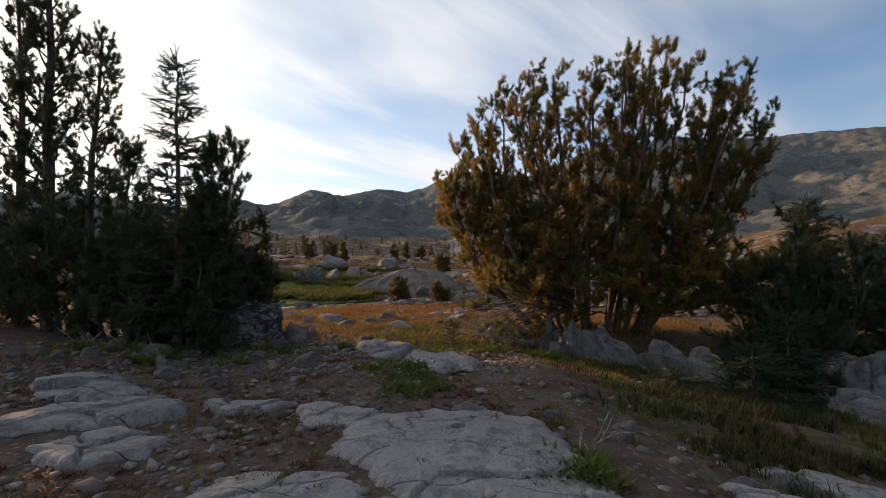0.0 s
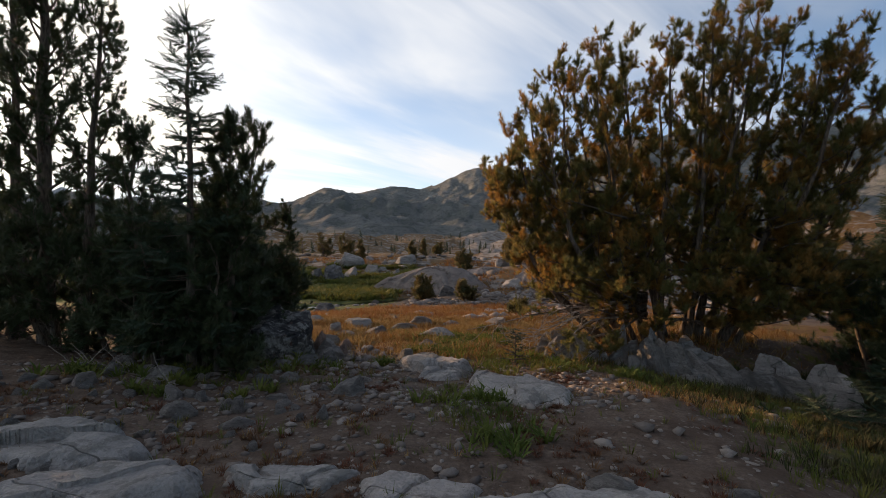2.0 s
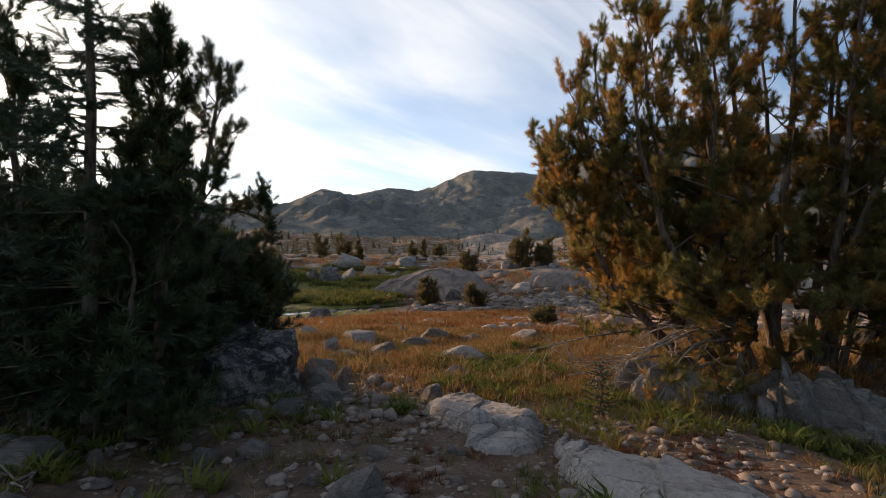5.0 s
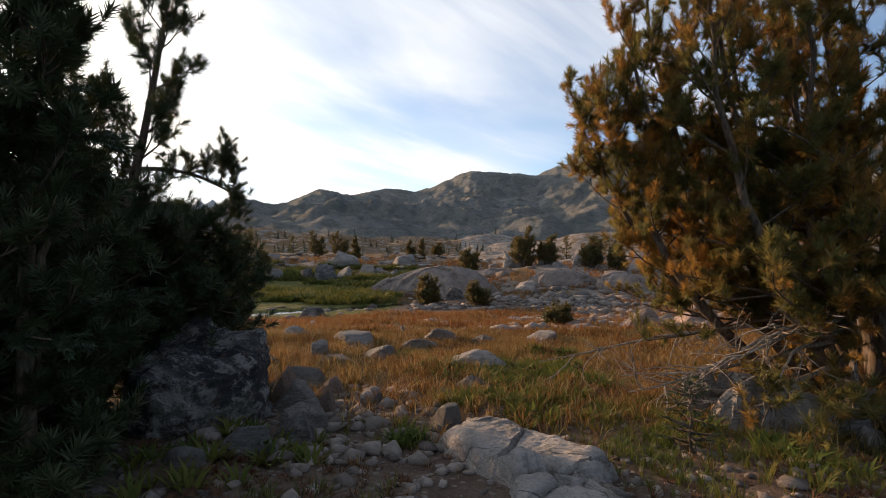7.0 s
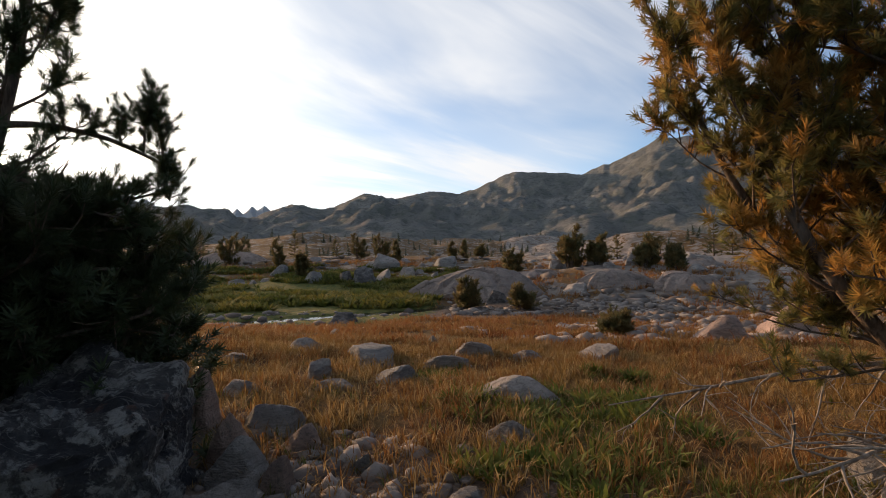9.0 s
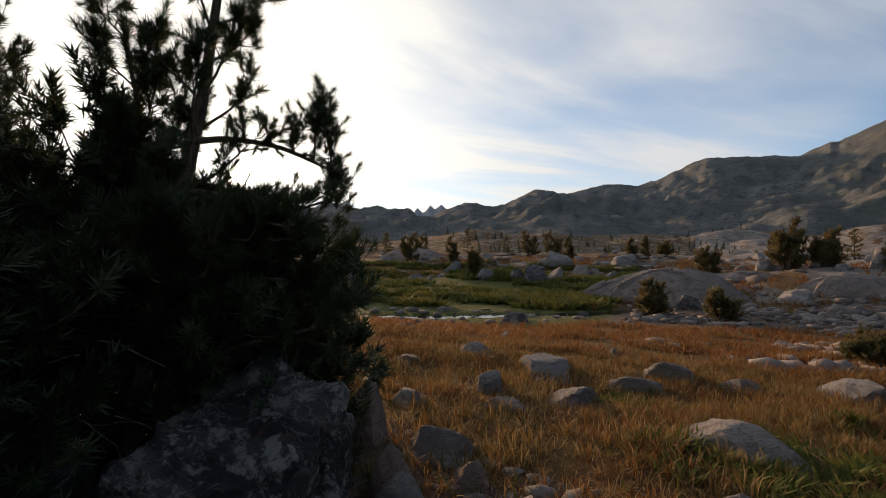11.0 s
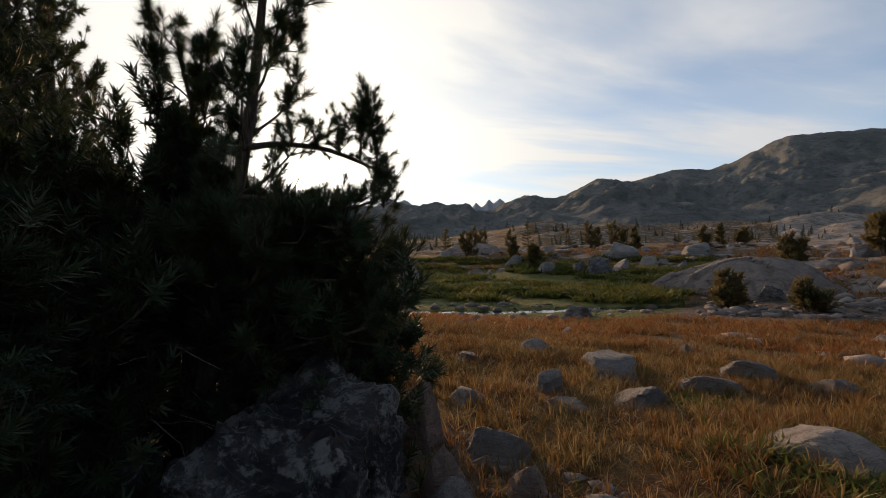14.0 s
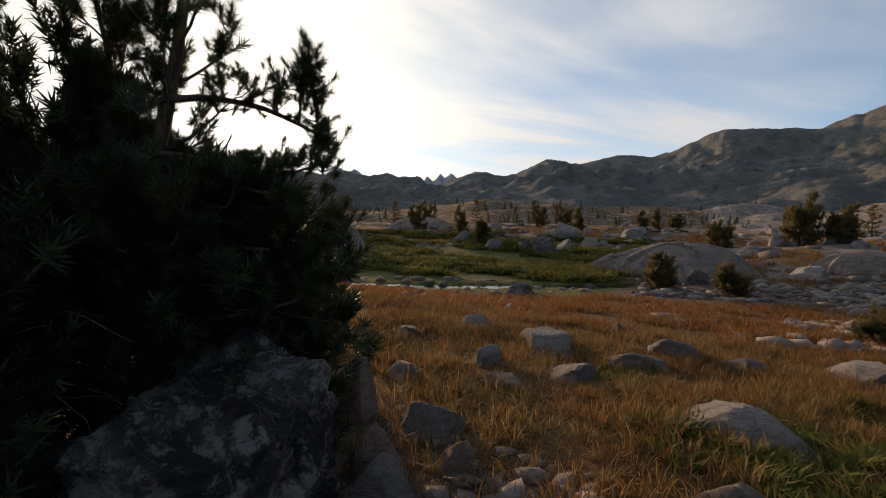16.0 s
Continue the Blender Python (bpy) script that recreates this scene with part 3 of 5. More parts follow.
# ---- trees ----
def shoot_pattern(seed, needles, length, needle, width, lean, start=0.25):
    """A needle shoot along +z: needles in a brush round a short twig."""
    rng = np.random.default_rng(seed)
    v, f = [], []
    for k in range(needles):
        a = k * 2.39996 + rng.uniform(-0.3, 0.3)
        h = length * (start + (1 - start) * (k + 0.5) / needles)
        out = np.array([math.cos(a), math.sin(a), 0.0])
        tilt = lean * rng.uniform(0.7, 1.2) * (1.15 - 0.5 * k / needles)
        tip = out * math.sin(tilt) + np.array([0, 0, math.cos(tilt)])
        side = np.array([-math.sin(a), math.cos(a), 0.0]) * width / 2
        foot = np.array([0, 0, h]) + out * 0.004
        v += [foot - side, foot + side, foot + tip * needle * rng.uniform(0.8, 1.15)]
        f.append((3 * k, 3 * k + 1, 3 * k + 2))
    return np.array(v), np.array(f)


PINE_SHOOT = shoot_pattern(1, 36, 0.095, 0.082, 0.0125, 1.12, 0.0)
PINE_SHOOT_FINE = shoot_pattern(4, 66, 0.095, 0.082, 0.0066, 1.12, 0.0)
PINE_SHOOT_COARSE = shoot_pattern(7, 22, 0.11, 0.09, 0.02, 1.12, 0.0)
FIR_SHOOT = shoot_pattern(2, 44, 0.24, 0.042, 0.013, 1.1, 0.0)
FAR_SHOOT = shoot_pattern(3, 16, 0.34, 0.16, 0.06, 0.95, 0.0)


def bend(start, way, length, up, steps, rng, wobble=0.08):
    """Points of a branch that sets off along way and turns towards up (its rise per step)."""
    p, d = np.array(start, float), np.array(way, float)
    d /= np.linalg.norm(d)
    out = [p.copy()]
    for k in range(steps):
        d = d + np.array([0, 0, up]) + rng.normal(size=3) * wobble
        d /= np.linalg.norm(d)
        p = p + d * length / steps
        out.append(p.copy())
    return np.array(out)


def along(pts, t):
    k = min(int(t * (len(pts) - 1)), len(pts) - 2)
    f = t * (len(pts) - 1) - k
    d = pts[k + 1] - pts[k]
    return pts[k] * (1 - f) + pts[k + 1] * f, d / (np.linalg.norm(d) + 1e-9)


def brush(wood, spots, rng, start, way, length, shoots, size=1.0):
    """A twig that turns upward and ends in a thick tuft of needles, with smaller ones beside it."""
    tw = bend(start, way, length, 0.2, 3, rng, 0.12)
    wood.tube(tw, (0.007, 0.006, 0.005, 0.004), 3)
    q, e = along(tw, 0.999)
    spots.append((q, e + np.array([0, 0, 0.2]), rng.uniform(0.95, 1.3) * size))
    for i in range(2 + shoots // 3):
        q, e = along(tw, rng.uniform(0.15, 0.85))
        spots.append((q + rng.normal(size=3) * 0.025, e * 0.4 + np.array([0, 0, 0.35]) + rng.normal(size=3) * 0.6, rng.uniform(0.65, 1.05) * size))


def pine_stem(wood, spots, rng, base, top, radius, reach, branches, bow=0.0, low=0.15, up=0.10, twigs=7, shoots=4, size=1.0, shape=0.6):
    """One stem with up-curved branches; adds its shoots to spots."""
    base, top = np.array(base, float), np.array(top, float)
    t = np.linspace(0, 1, 9)
    side = (top - base) * np.array([1, 1, 0])
    pts = base + (top - base) * t[:, None] + bow * np.sin(t * math.pi)[:, None] * side * 0.35 + rng.normal(size=(9, 3)) * 0.04 * t[:, None]
    wood.tube(pts, radius * (1 - 0.88 * t) + 0.006, 8)
    for k in range(branches):
        u = low + (1 - low) * (k + rng.uniform(0, 1)) / branches
        p, d = along(pts, min(u, 0.999))
        a = k * 2.39996 + rng.uniform(-0.5, 0.5)
        length = reach * (1 - u) ** shape * rng.uniform(0.65, 1.15) + 0.25
        way = np.array([math.cos(a), math.sin(a), 0.0]) + d * (0.15 + 0.9 * u) + np.array([0, 0, -0.1 * (1 - u)])
        br = bend(p, way, length, up, 6, rng)
        r0 = max(radius * 0.32 * (1 - 0.7 * u), 0.008)
        wood.tube(br, np.linspace(r0, 0.004, 7), 5)
        for j in range(max(2, int(twigs * length / reach) + 2)):
            s = rng.uniform(0.3, 1.0)
            q, e = along(br, min(s, 0.999))
            w = e * 0.65 + rng.normal(size=3) * 0.55 + np.array([0, 0, 0.4])
            brush(wood, spots, rng, q, w, rng.uniform(0.1, 0.26) * size, shoots, size)
        q, e = along(br, 0.999)
        spots.append((q, e + np.array([0, 0, 0.5]), 1.2 * size))
    for k in range(4):
        spots.append((pts[-1] - (pts[-1] - pts[-2]) * 0.12 * k, np.array([rng.normal() * 0.15, rng.normal() * 0.15, 1.0]), 1.3 * size))


def foliage(spots, pattern, rng, mat, name="needles"):
    s = Soup()
    s.spread(pattern[0], pattern[1], np.array([p for p, _, _ in spots]), np.array([d for _, d, _ in spots]), np.array([k for _, _, k in spots]), rng)
    return s.mesh(name, mat, False)


def tree_thing(name, at, wood, spots, pattern, rng, mat, label, group="", bark=None, extra=None, category="tree"):
    root = tagged(new(name), label, category, group)
    root.location = at
    move = np.array(at, float)
    wood.v = [v - move for v in wood.v]
    child("trunk", wood.mesh("trunk", bark or BARK), root)
    child("crown", foliage([(p - move, d, k) for p, d, k in spots], pattern, rng, mat), root)
    for one in extra or ():
        one.v = [v - move for v in one.v]
        child("dead_branch", one.mesh("dead_branch", DEADWOOD), root, "bare silvery dead branch")
    return root


def limb(wood, spots, rng, start, way, length, up, radius, twigs, steps=8):
    """One long bough with up-turned tufted twigs along its outer part."""
    br = bend(start, way, length, up, steps, rng, 0.09)
    wood.tube(br, np.linspace(radius, 0.007, steps + 1), 6)
    for j in range(twigs):
        q, e = along(br, min(rng.uniform(0.35, 1.05), 0.999))
        brush(wood, spots, rng, q, e * 0.8 + rng.normal(size=3) * 0.45 + np.array([0, 0, 0.5]), rng.uniform(0.1, 0.28), 4)


def pine(name, x, y, top, label, seed, radius=0.1, reach=1.3, branches=22, lean=(0, 0), mat=None, pattern=None, stems=1, spread=0.5, low=0.15, twigs=6, shoots=4, size=1.0, shape=0.6, up=0.1):
    rng = np.random.default_rng(seed)
    wood, spots = Soup(), []
    z = ground_z(x, y)
    for k in range(stems):
        a = k * 2.4 + seed
        ex, ey = (math.cos(a) * spread, math.sin(a) * spread) if stems > 1 else (0, 0)
        drop = rng.uniform(0.05, 0.5) * (top - z) if k else 0
        pine_stem(wood, spots, rng, (x + ex * 0.3, y + ey * 0.3, z - 0.1), (x + lean[0] + ex, y + lean[1] + ey, top - drop), radius, reach, branches, 0.2, low, up, twigs, shoots, size, shape)
    return tree_thing(name, (x, y, z), wood, spots, pattern or PINE_SHOOT, rng, mat or NEEDLES_DARK, label)


def fir(name, x, y, top, label, seed, radius=0.08, reach=1.0, gap=0.2, mat=None, low=0.1, droop=-0.05, pattern=None, size=1.0, group=""):
    """A narrow conifer with whorls of near-level branches."""
    rng = np.random.default_rng(seed)
    wood, spots = Soup(), []
    z = ground_z(x, y)
    t = np.linspace(0, 1, 10)
    tall = top - z
    pts = np.array([x, y, z - 0.1]) + np.outer(t, (0, 0, tall + 0.1)) + rng.normal(size=(10, 3)) * 0.02 * t[:, None]
    wood.tube(pts, radius * (1 - 0.93 * t) + 0.004, 8)
    h = tall * low
    while h < tall * 0.97:
        u = h / tall
        for k in range(rng.integers(4, 7)):
            a = rng.uniform(0, 2 * math.pi)
            length = (reach * (1 - u) ** 0.85 + 0.08) * rng.uniform(0.55, 1.15)
            br = bend((x, y, z + h + rng.uniform(-0.06, 0.06)), (math.cos(a), math.sin(a), 0.25 - 0.45 * (1 - u)), length, 0.09 + droop, 5, rng, 0.05)
            wood.tube(br, np.linspace(max(0.016 * (1 - u), 0.006), 0.003, 6), 4)
            for j in range(max(3, int(length / (0.04 if gap < 0.3 else 0.1)))):
                s = rng.uniform(0.12, 1.0)
                q, e = along(br, min(s, 0.999))
                out = np.cross(e, (0, 0, 1)) * rng.choice((-1, 1))
                spots.append((q, e * 0.7 + out * rng.uniform(0.2, 1.0) + np.array([0, 0, rng.uniform(-0.5, 0.15)]), rng.uniform(0.55, 1.0) * size))
            spots.append((br[-1] - (br[-1] - br[-2]) * 0.5, br[-1] - br[-2], 0.9 * size))
        h += gap * (1.1 - 0.45 * u)
    for k in range(6):
        spots.append((pts[-1] - np.array([0, 0, 0.07 * k]), np.array([rng.normal() * 0.25, rng.normal() * 0.25, 1.0]), 0.7 * size))
    return tree_thing(name, (x, y, z), wood, spots, pattern or FIR_SHOOT, rng, mat or NEEDLES_FIR, label, group)


def big_pine():
    """The broad many-stemmed pine with three clumps of fanned stems."""
    rng = np.random.default_rng(77)
    wood, spots, dead = Soup(), [], []
    tops = ((0.1, 12.0, 3.2), (0.25, 11.5, 2.9), (0.5, 11.6, 3.8), (0.85, 12.0, 4.7), (1.35, 11.4, 5.2), (1.8, 12.4, 5.6), (2.2, 11.5, 5.7), (2.75, 11.7, 5.75), (1.0, 10.8, 4.0), (2.0, 10.7, 4.7), (3.1, 12.6, 5.3),
            (3.6, 11.2, 5.7), (4.1, 10.6, 5.75), (4.4, 11.4, 5.9), (4.8, 10.9, 5.95), (5.3, 11.2, 6.15), (5.6, 10.8, 5.7), (3.9, 12.4, 5.5), (5.0, 12.2, 5.8), (4.6, 10.2, 5.0),
            (6.15, 10.6, 5.3), (6.55, 10.3, 5.2), (6.85, 10.8, 5.1), (7.15, 10.5, 4.5), (6.5, 11.2, 5.0), (6.9, 10.4, 3.6))
    for k, top in enumerate(tops):
        foot = (3.5 + 0.36 * (top[0] - 3.2) + rng.uniform(-0.2, 0.2), 11.5 + rng.uniform(-0.4, 0.4))
        z = ground_z(*foot)
        pine_stem(wood, spots, rng, (*foot, z - 0.1), top, 0.05 + 0.025 * rng.random(), 0.8, 19, 0.6 if top[0] < 1.5 else 0.3, 0.2, 0.13, 7, 4, 1.05, 0.35)
    # low boughs that sweep out all round, longest to the open side
    for k in range(52):
        west = k % 5 < 3
        a = rng.uniform(1.9, 4.7) if west else rng.uniform(-1.9, 1.0)
        foot = (3.2, 11.5) if west else (5.3, 11.2)
        limb(wood, spots, rng, (*foot, ground_z(*foot) + rng.uniform(0.6, 2.7)), (math.cos(a), math.sin(a), 0.10 if west else -0.05), rng.uniform(1.3, 2.75) * (0.7 if math.sin(a) < -0.6 else 1.0), 0.035, 0.03, 9)
    for k in range(26):
        a = rng.uniform(2.5, 4.1)
        limb(wood, spots, rng, (3.2, 11.5, ground_z(3.2, 11.5) + rng.uniform(0.45, 1.0)), (math.cos(a), math.sin(a), 0.08), rng.uniform(1.6, 3.0), 0.004, 0.026, 11)
    for k in range(84):
        foot = (3.3 + 4.2 * rng.uniform(0, 1) ** 0.8, 10.95)
        a = rng.uniform(3.6, 5.9)
        limb(wood, spots, rng, (*foot, ground_z(*foot) + rng.uniform(0.45, 1.9)), (math.cos(a), math.sin(a), -0.1), rng.uniform(0.6, 1.4), 0.015, 0.022, 11)
    for k in range(9):
        limb(wood, spots, rng, (2.6, 11.8, rng.uniform(1.2, 3.0)), (-1.0, rng.uniform(-0.25, 0.25), rng.uniform(0.1, 0.4)), rng.uniform(1.8, 2.4), 0.03, 0.026, 10)
    limb(wood, spots, rng, (2.2, 11.9, 2.3), (-1.0, -0.05, 0.45), 2.2, 0.06, 0.03, 22)
    # dead grey boughs low on the meadow side
    for k in range(7):
        a = rng.uniform(2.9, 3.8)
        bare = Soup()
        dead.append(bare)
        br = bend((2.7, 11.2, ground_z(2.7, 11.2) + rng.uniform(0.55, 0.95)), (math.cos(a), math.sin(a), 0.0), rng.uniform(1.6, 2.6), -0.012, 8, rng, 0.11)
        bare.tube(br, np.linspace(0.028, 0.005, 9), 6)
        for j in range(9):
            q, e = along(br, rng.uniform(0.25, 0.98))
            tw = bend(q, e + rng.normal(size=3) * 0.6, rng.uniform(0.25, 0.8), 0.0, 5, rng, 0.2)
            bare.tube(tw, np.linspace(0.009, 0.002, 6), 4)
            for i in range(2):
                q2, e2 = along(tw, rng.uniform(0.3, 0.95))
                bare.tube(bend(q2, e2 + rng.normal(size=3) * 0.7, rng.uniform(0.1, 0.3), 0.0, 3, rng, 0.2), (0.004, 0.003, 0.002, 0.0015), 3)
    for start, way, length in (((2.95, 11.6, 0.32), (-1.0, -0.08, -0.03), 3.6), ((2.8, 11.35, 0.08), (-1.0, -0.18, -0.07), 3.0), ((2.5, 10.9, -0.05), (-0.95, -0.45, -0.05), 1.9)):
        bare = Soup()
        dead.append(bare)
        br = bend(start, way, length, 0.0, 10, rng, 0.07)
        bare.tube(br, np.linspace(0.034, 0.005, 11), 7)
        for j in range(16):
            q, e = along(br, rng.uniform(0.3, 0.98))
            tw = bend(q, e * 0.8 + rng.normal(size=3) * 0.55 + np.array([0, 0, -0.15]), rng.uniform(0.25, 0.75), -0.02, 6, rng, 0.2)
            bare.tube(tw, np.linspace(0.011, 0.003, 7), 5)
            for i in range(3):
                q2, e2 = along(tw, rng.uniform(0.3, 0.95))
                bare.tube(bend(q2, e2 + rng.normal(size=3) * 0.7, rng.uniform(0.1, 0.3), 0.0, 3, rng, 0.2), (0.005, 0.004, 0.003, 0.002), 4)
    tree_thing("whitebark_pine", (3.3, 11.2, ground_z(3.3, 11.2)), wood, spots, PINE_SHOOT, rng, NEEDLES_GOLD, "broad many-stemmed pine, olive and rusty needles coloured brighter for low sun", extra=dead)


big_pine()
# left-hand grove
pine("pine_tree", -9.5, 10.6, 7.6, "tall dark pine in a dense grove", 11, 0.12, 0.7, 46, low=0.12)
pine("pine_tree", -8.25, 9.85, 9.0, "tallest dark pine of a dense grove", 12, 0.15, 0.9, 70, low=0.15, twigs=8)
pine("pine_tree", -7.25, 9.4, 5.7, "dark pine with pale leaning trunk", 13, 0.11, 0.85, 40, (0.3, 0.1), low=0.2)
pine("pine_tree", -6.0, 9.0, 3.4, "small bushy dark pine", 14, 0.07, 0.8, 34, low=0.08)
fir("spruce_tree", -4.6, 8.15, 5.05, "slender dark spruce with spire top", 15, 0.075, 1.05, 0.2)
pine("pine_tree", -4.15, 8.35, 3.2, "dark upright pine beside spruce", 16, 0.05, 0.4, 20, (0.05, 0), low=0.5)
for k, (x, y, top, reach) in enumerate(((-5.3, 8.5, 1.75, 0.78), (-5.0, 9.0, 1.4, 0.6), (-4.35, 8.3, 1.6, 0.45), (-6.6, 9.6, 2.0, 1.0), (-7.8, 9.7, 1.9, 1.0), (-9.2, 10.0, 2.0, 1.1), (-10.8, 10.9, 2.6, 1.2), (-5.9, 10.4, 1.8, 0.75), (-6.4, 10.0, 2.1, 0.85), (-5.0, 11.2, 0.9, 0.7), (-4.6, 10.7, 1.0, 0.55))):
    pine("pine_shrub", x, y, top, "low dense dark pine thicket under taller trees", 30 + k, 0.05, reach, 11, stems=4, spread=0.7 if reach > 0.8 else 0.35, low=0.03, shape=0.3, up=0.04, pattern=PINE_SHOOT if reach < 0.5 else PINE_SHOOT_COARSE)


def boulder_pine():
    """The pine behind the boulder, with one long tufted limb over the meadow."""
    rng = np.random.default_rng(17)
    wood, spots, dead = Soup(), [], []
    z = ground_z(-4.93, 9.75)
    pine_stem(wood, spots, rng, (-5.1, 10.0, z - 0.1), (-4.68, 10.6, 3.95), 0.075, 0.6, 24, 0.1, 0.2, 0.12, 5, 4, 1.0, 0.4)
    pine_stem(wood, spots, rng, (-5.3, 10.15, z - 0.1), (-5.36, 10.25, 2.8), 0.045, 0.36, 18, 0.1, 0.1, 0.12, 6, 3, 1.0, 0.5)
    pine_stem(wood, spots, rng, (-5.5, 10.2, z - 0.1), (-5.8, 10.4, 1.7), 0.05, 0.8, 18, 0.1, 0.05, 0.10, 8, 3, 1.0, 0.4)
    bough = bend((-4.93, 10.3, 1.98), (0.55, 0.66, 0.32), 1.15, -0.075, 8, rng, 0.06)
    wood.tube(bough, np.linspace(0.03, 0.012, 9), 6)
    for t, up, count in ((0.98, 0.5, 24), (0.84, 0.55, 24), (0.70, 0.22, 10), (0.95, -0.35, 14), (0.55, 0.14, 6)):
        q, e = along(bough, t)
        rise = bend(q, (rng.normal() * 0.15, rng.normal() * 0.15, 1.0 if up > 0 else -0.5), abs(up), 0.0, 4, rng, 0.08)
        wood.tube(rise, np.linspace(0.012, 0.005, 5), 5)
        spots.append((rise[-1], (0, 0, 1.0), 0.8))
        for j in range(count):
            q, e = along(rise, rng.uniform(0.1, 0.99))
            brush(wood, spots, rng, q, rng.normal(size=3) * (0.6, 0.6, 0.3) + np.array([0, 0, 0.4]), rng.uniform(0.06, 0.14), 0, 0.72)
    for k in range(44):
        a = rng.uniform(0.4, 2.6) if k % 3 else rng.uniform(-1.2, 3.6)
        front = math.sin(a) < 0.45 and math.cos(a) > -0.2
        limb(wood, spots, rng, (-4.85, 10.15, z + (rng.uniform(1.1, 1.7) if front else rng.uniform(0.6, 2.0))), (math.cos(a), math.sin(a), 0.06), rng.uniform(0.7, 1.4) * (0.6 if front else 1.0), 0.0, 0.025, 13)
    # an open window in the crown under the long bough
    gap = Vector((-4.5, 10.6, 1.76))
    spots = [one for one in spots if (Vector(one[0]) + 0.06 * Vector(one[1]).normalized() - gap).cross(SUN_DIR).length > 0.13]
    for k in range(14):
        a = rng.uniform(-1.8, 0.6)
        bare = Soup()
        dead.append(bare)
        p0 = (-4.9 + rng.uniform(-0.5, 0.1), 9.7, z + rng.uniform(0.2, 1.0))
        bare.tube(bend(p0, (math.cos(a), math.sin(a), rng.uniform(-0.2, 0.2)), rng.uniform(0.4, 0.9), 0.0, 5, rng, 0.2), np.linspace(0.007, 0.002, 6), 4)
    tree_thing("pine_tree", (-4.93, 9.75, z), wood, spots, PINE_SHOOT_FINE, rng, NEEDLES_DARK, "dark pine growing behind a lichened boulder", extra=dead)


boulder_pine()
# right-hand conifers
fir("fir_tree", 11.3, 14.8, 3.2, "young dark fir at meadow edge", 21, 0.07, 1.2, 0.15)
fir("fir_tree", 8.5, 11.0, 2.75, "dark fir beside the big pine", 22, 0.06, 1.35, 0.13)
fir("fir_tree", 9.5, 10.0, 1.1, "low dark fir on a rocky slope", 23, 0.06, 1.1, 0.12)
for k, (x, y, top, reach) in enumerate(((7.6, 10.4, 2.0, 0.95), (8.3, 10.1, 1.4, 0.95), (7.0, 10.2, 1.0, 0.8), (9.9, 11.4, 1.9, 0.95), (10.8, 11.0, 1.5, 0.95), (7.2, 9.6, 0.5, 0.7), (12.2, 12.2, 1.9, 1.0))):
    pine("pine_shrub", x, y, top, "dark dense pine thicket beside the big pine", 130 + k, 0.05, reach, 10, stems=4, spread=0.6, low=0.03, shape=0.3, up=0.04, pattern=PINE_SHOOT_COARSE)
fir("fir_sapling", 0.2, 9.5, 0.2, "spindly young fir in dry grass", 24, 0.012, 0.13, 0.08, size=0.4)
fir("fir_sapling", 5.0, 7.6, 0.0, "low dark fir shrub on shaded slope", 25, 0.04, 0.95, 0.11)
fir("fir_sapling", 3.6, 7.2, -0.3, "low dark fir shrub in shaded grass", 27, 0.03, 0.55, 0.1)
fir("fir_sapling", 6.3, 8.6, 0.4, "low dark fir shrub beside rocks", 26, 0.04, 1.0, 0.11)


# ---- bushes across the meadow ----
for k, (x, y, top, reach) in enumerate(((-2.95, 32.3, -0.65, 0.34), (-0.2, 32.1, -1.05, 0.28))):
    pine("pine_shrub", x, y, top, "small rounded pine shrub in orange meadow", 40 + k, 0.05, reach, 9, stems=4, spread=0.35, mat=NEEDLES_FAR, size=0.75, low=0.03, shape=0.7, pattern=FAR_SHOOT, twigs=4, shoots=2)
BUSHES = ((-21.7, 76, 3.4, 1.7, 4), (-18.5, 77, 3.4, 2.0, 5), (5.0, 49.8, 3.3, 1.5, 6), (7.2, 49.5, 2.2, 1.1, 5), (10.9, 48, 2.2, 1.2, 5), (12.8, 47, 1.7, 0.8, 4), (0, 47, 1.75, 0.8, 3), (-6.9, 66, 2.0, 0.5, 2),
          (-6.4, 80, 2.3, 0.6, 2), (-4, 81, 1.6, 1.0, 3), (-33.5, 61, 3.3, 1.6, 5), (-39, 74, 3.4, 1.5, 4), (-25.2, 57, 2.8, 0.8, 3), (-19.2, 49, 1.8, 0.6, 3), (-14, 66, 2.1, 0.6, 2), (1.7, 21, 0.4, 0.3, 3))
for k, (x, y, tall, reach, stems) in enumerate(BUSHES):
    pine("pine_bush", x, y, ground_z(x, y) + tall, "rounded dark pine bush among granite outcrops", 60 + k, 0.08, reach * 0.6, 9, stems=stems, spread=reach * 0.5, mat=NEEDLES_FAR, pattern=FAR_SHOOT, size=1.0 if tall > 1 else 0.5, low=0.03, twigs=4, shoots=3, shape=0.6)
for k, (x, y, tall) in enumerate(((14.5, 72, 3.4), (18, 70, 3.2), (24, 66, 4.0), (27, 68, 3.2), (31, 66, 3.4), (21, 75, 3.0), (36, 64, 3.6), (-43, 70, 4.0), (-37, 88, 5.0), (-28, 84, 3.0))):
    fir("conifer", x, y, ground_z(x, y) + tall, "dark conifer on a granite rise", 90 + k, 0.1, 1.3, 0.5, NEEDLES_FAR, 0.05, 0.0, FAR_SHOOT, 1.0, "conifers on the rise")

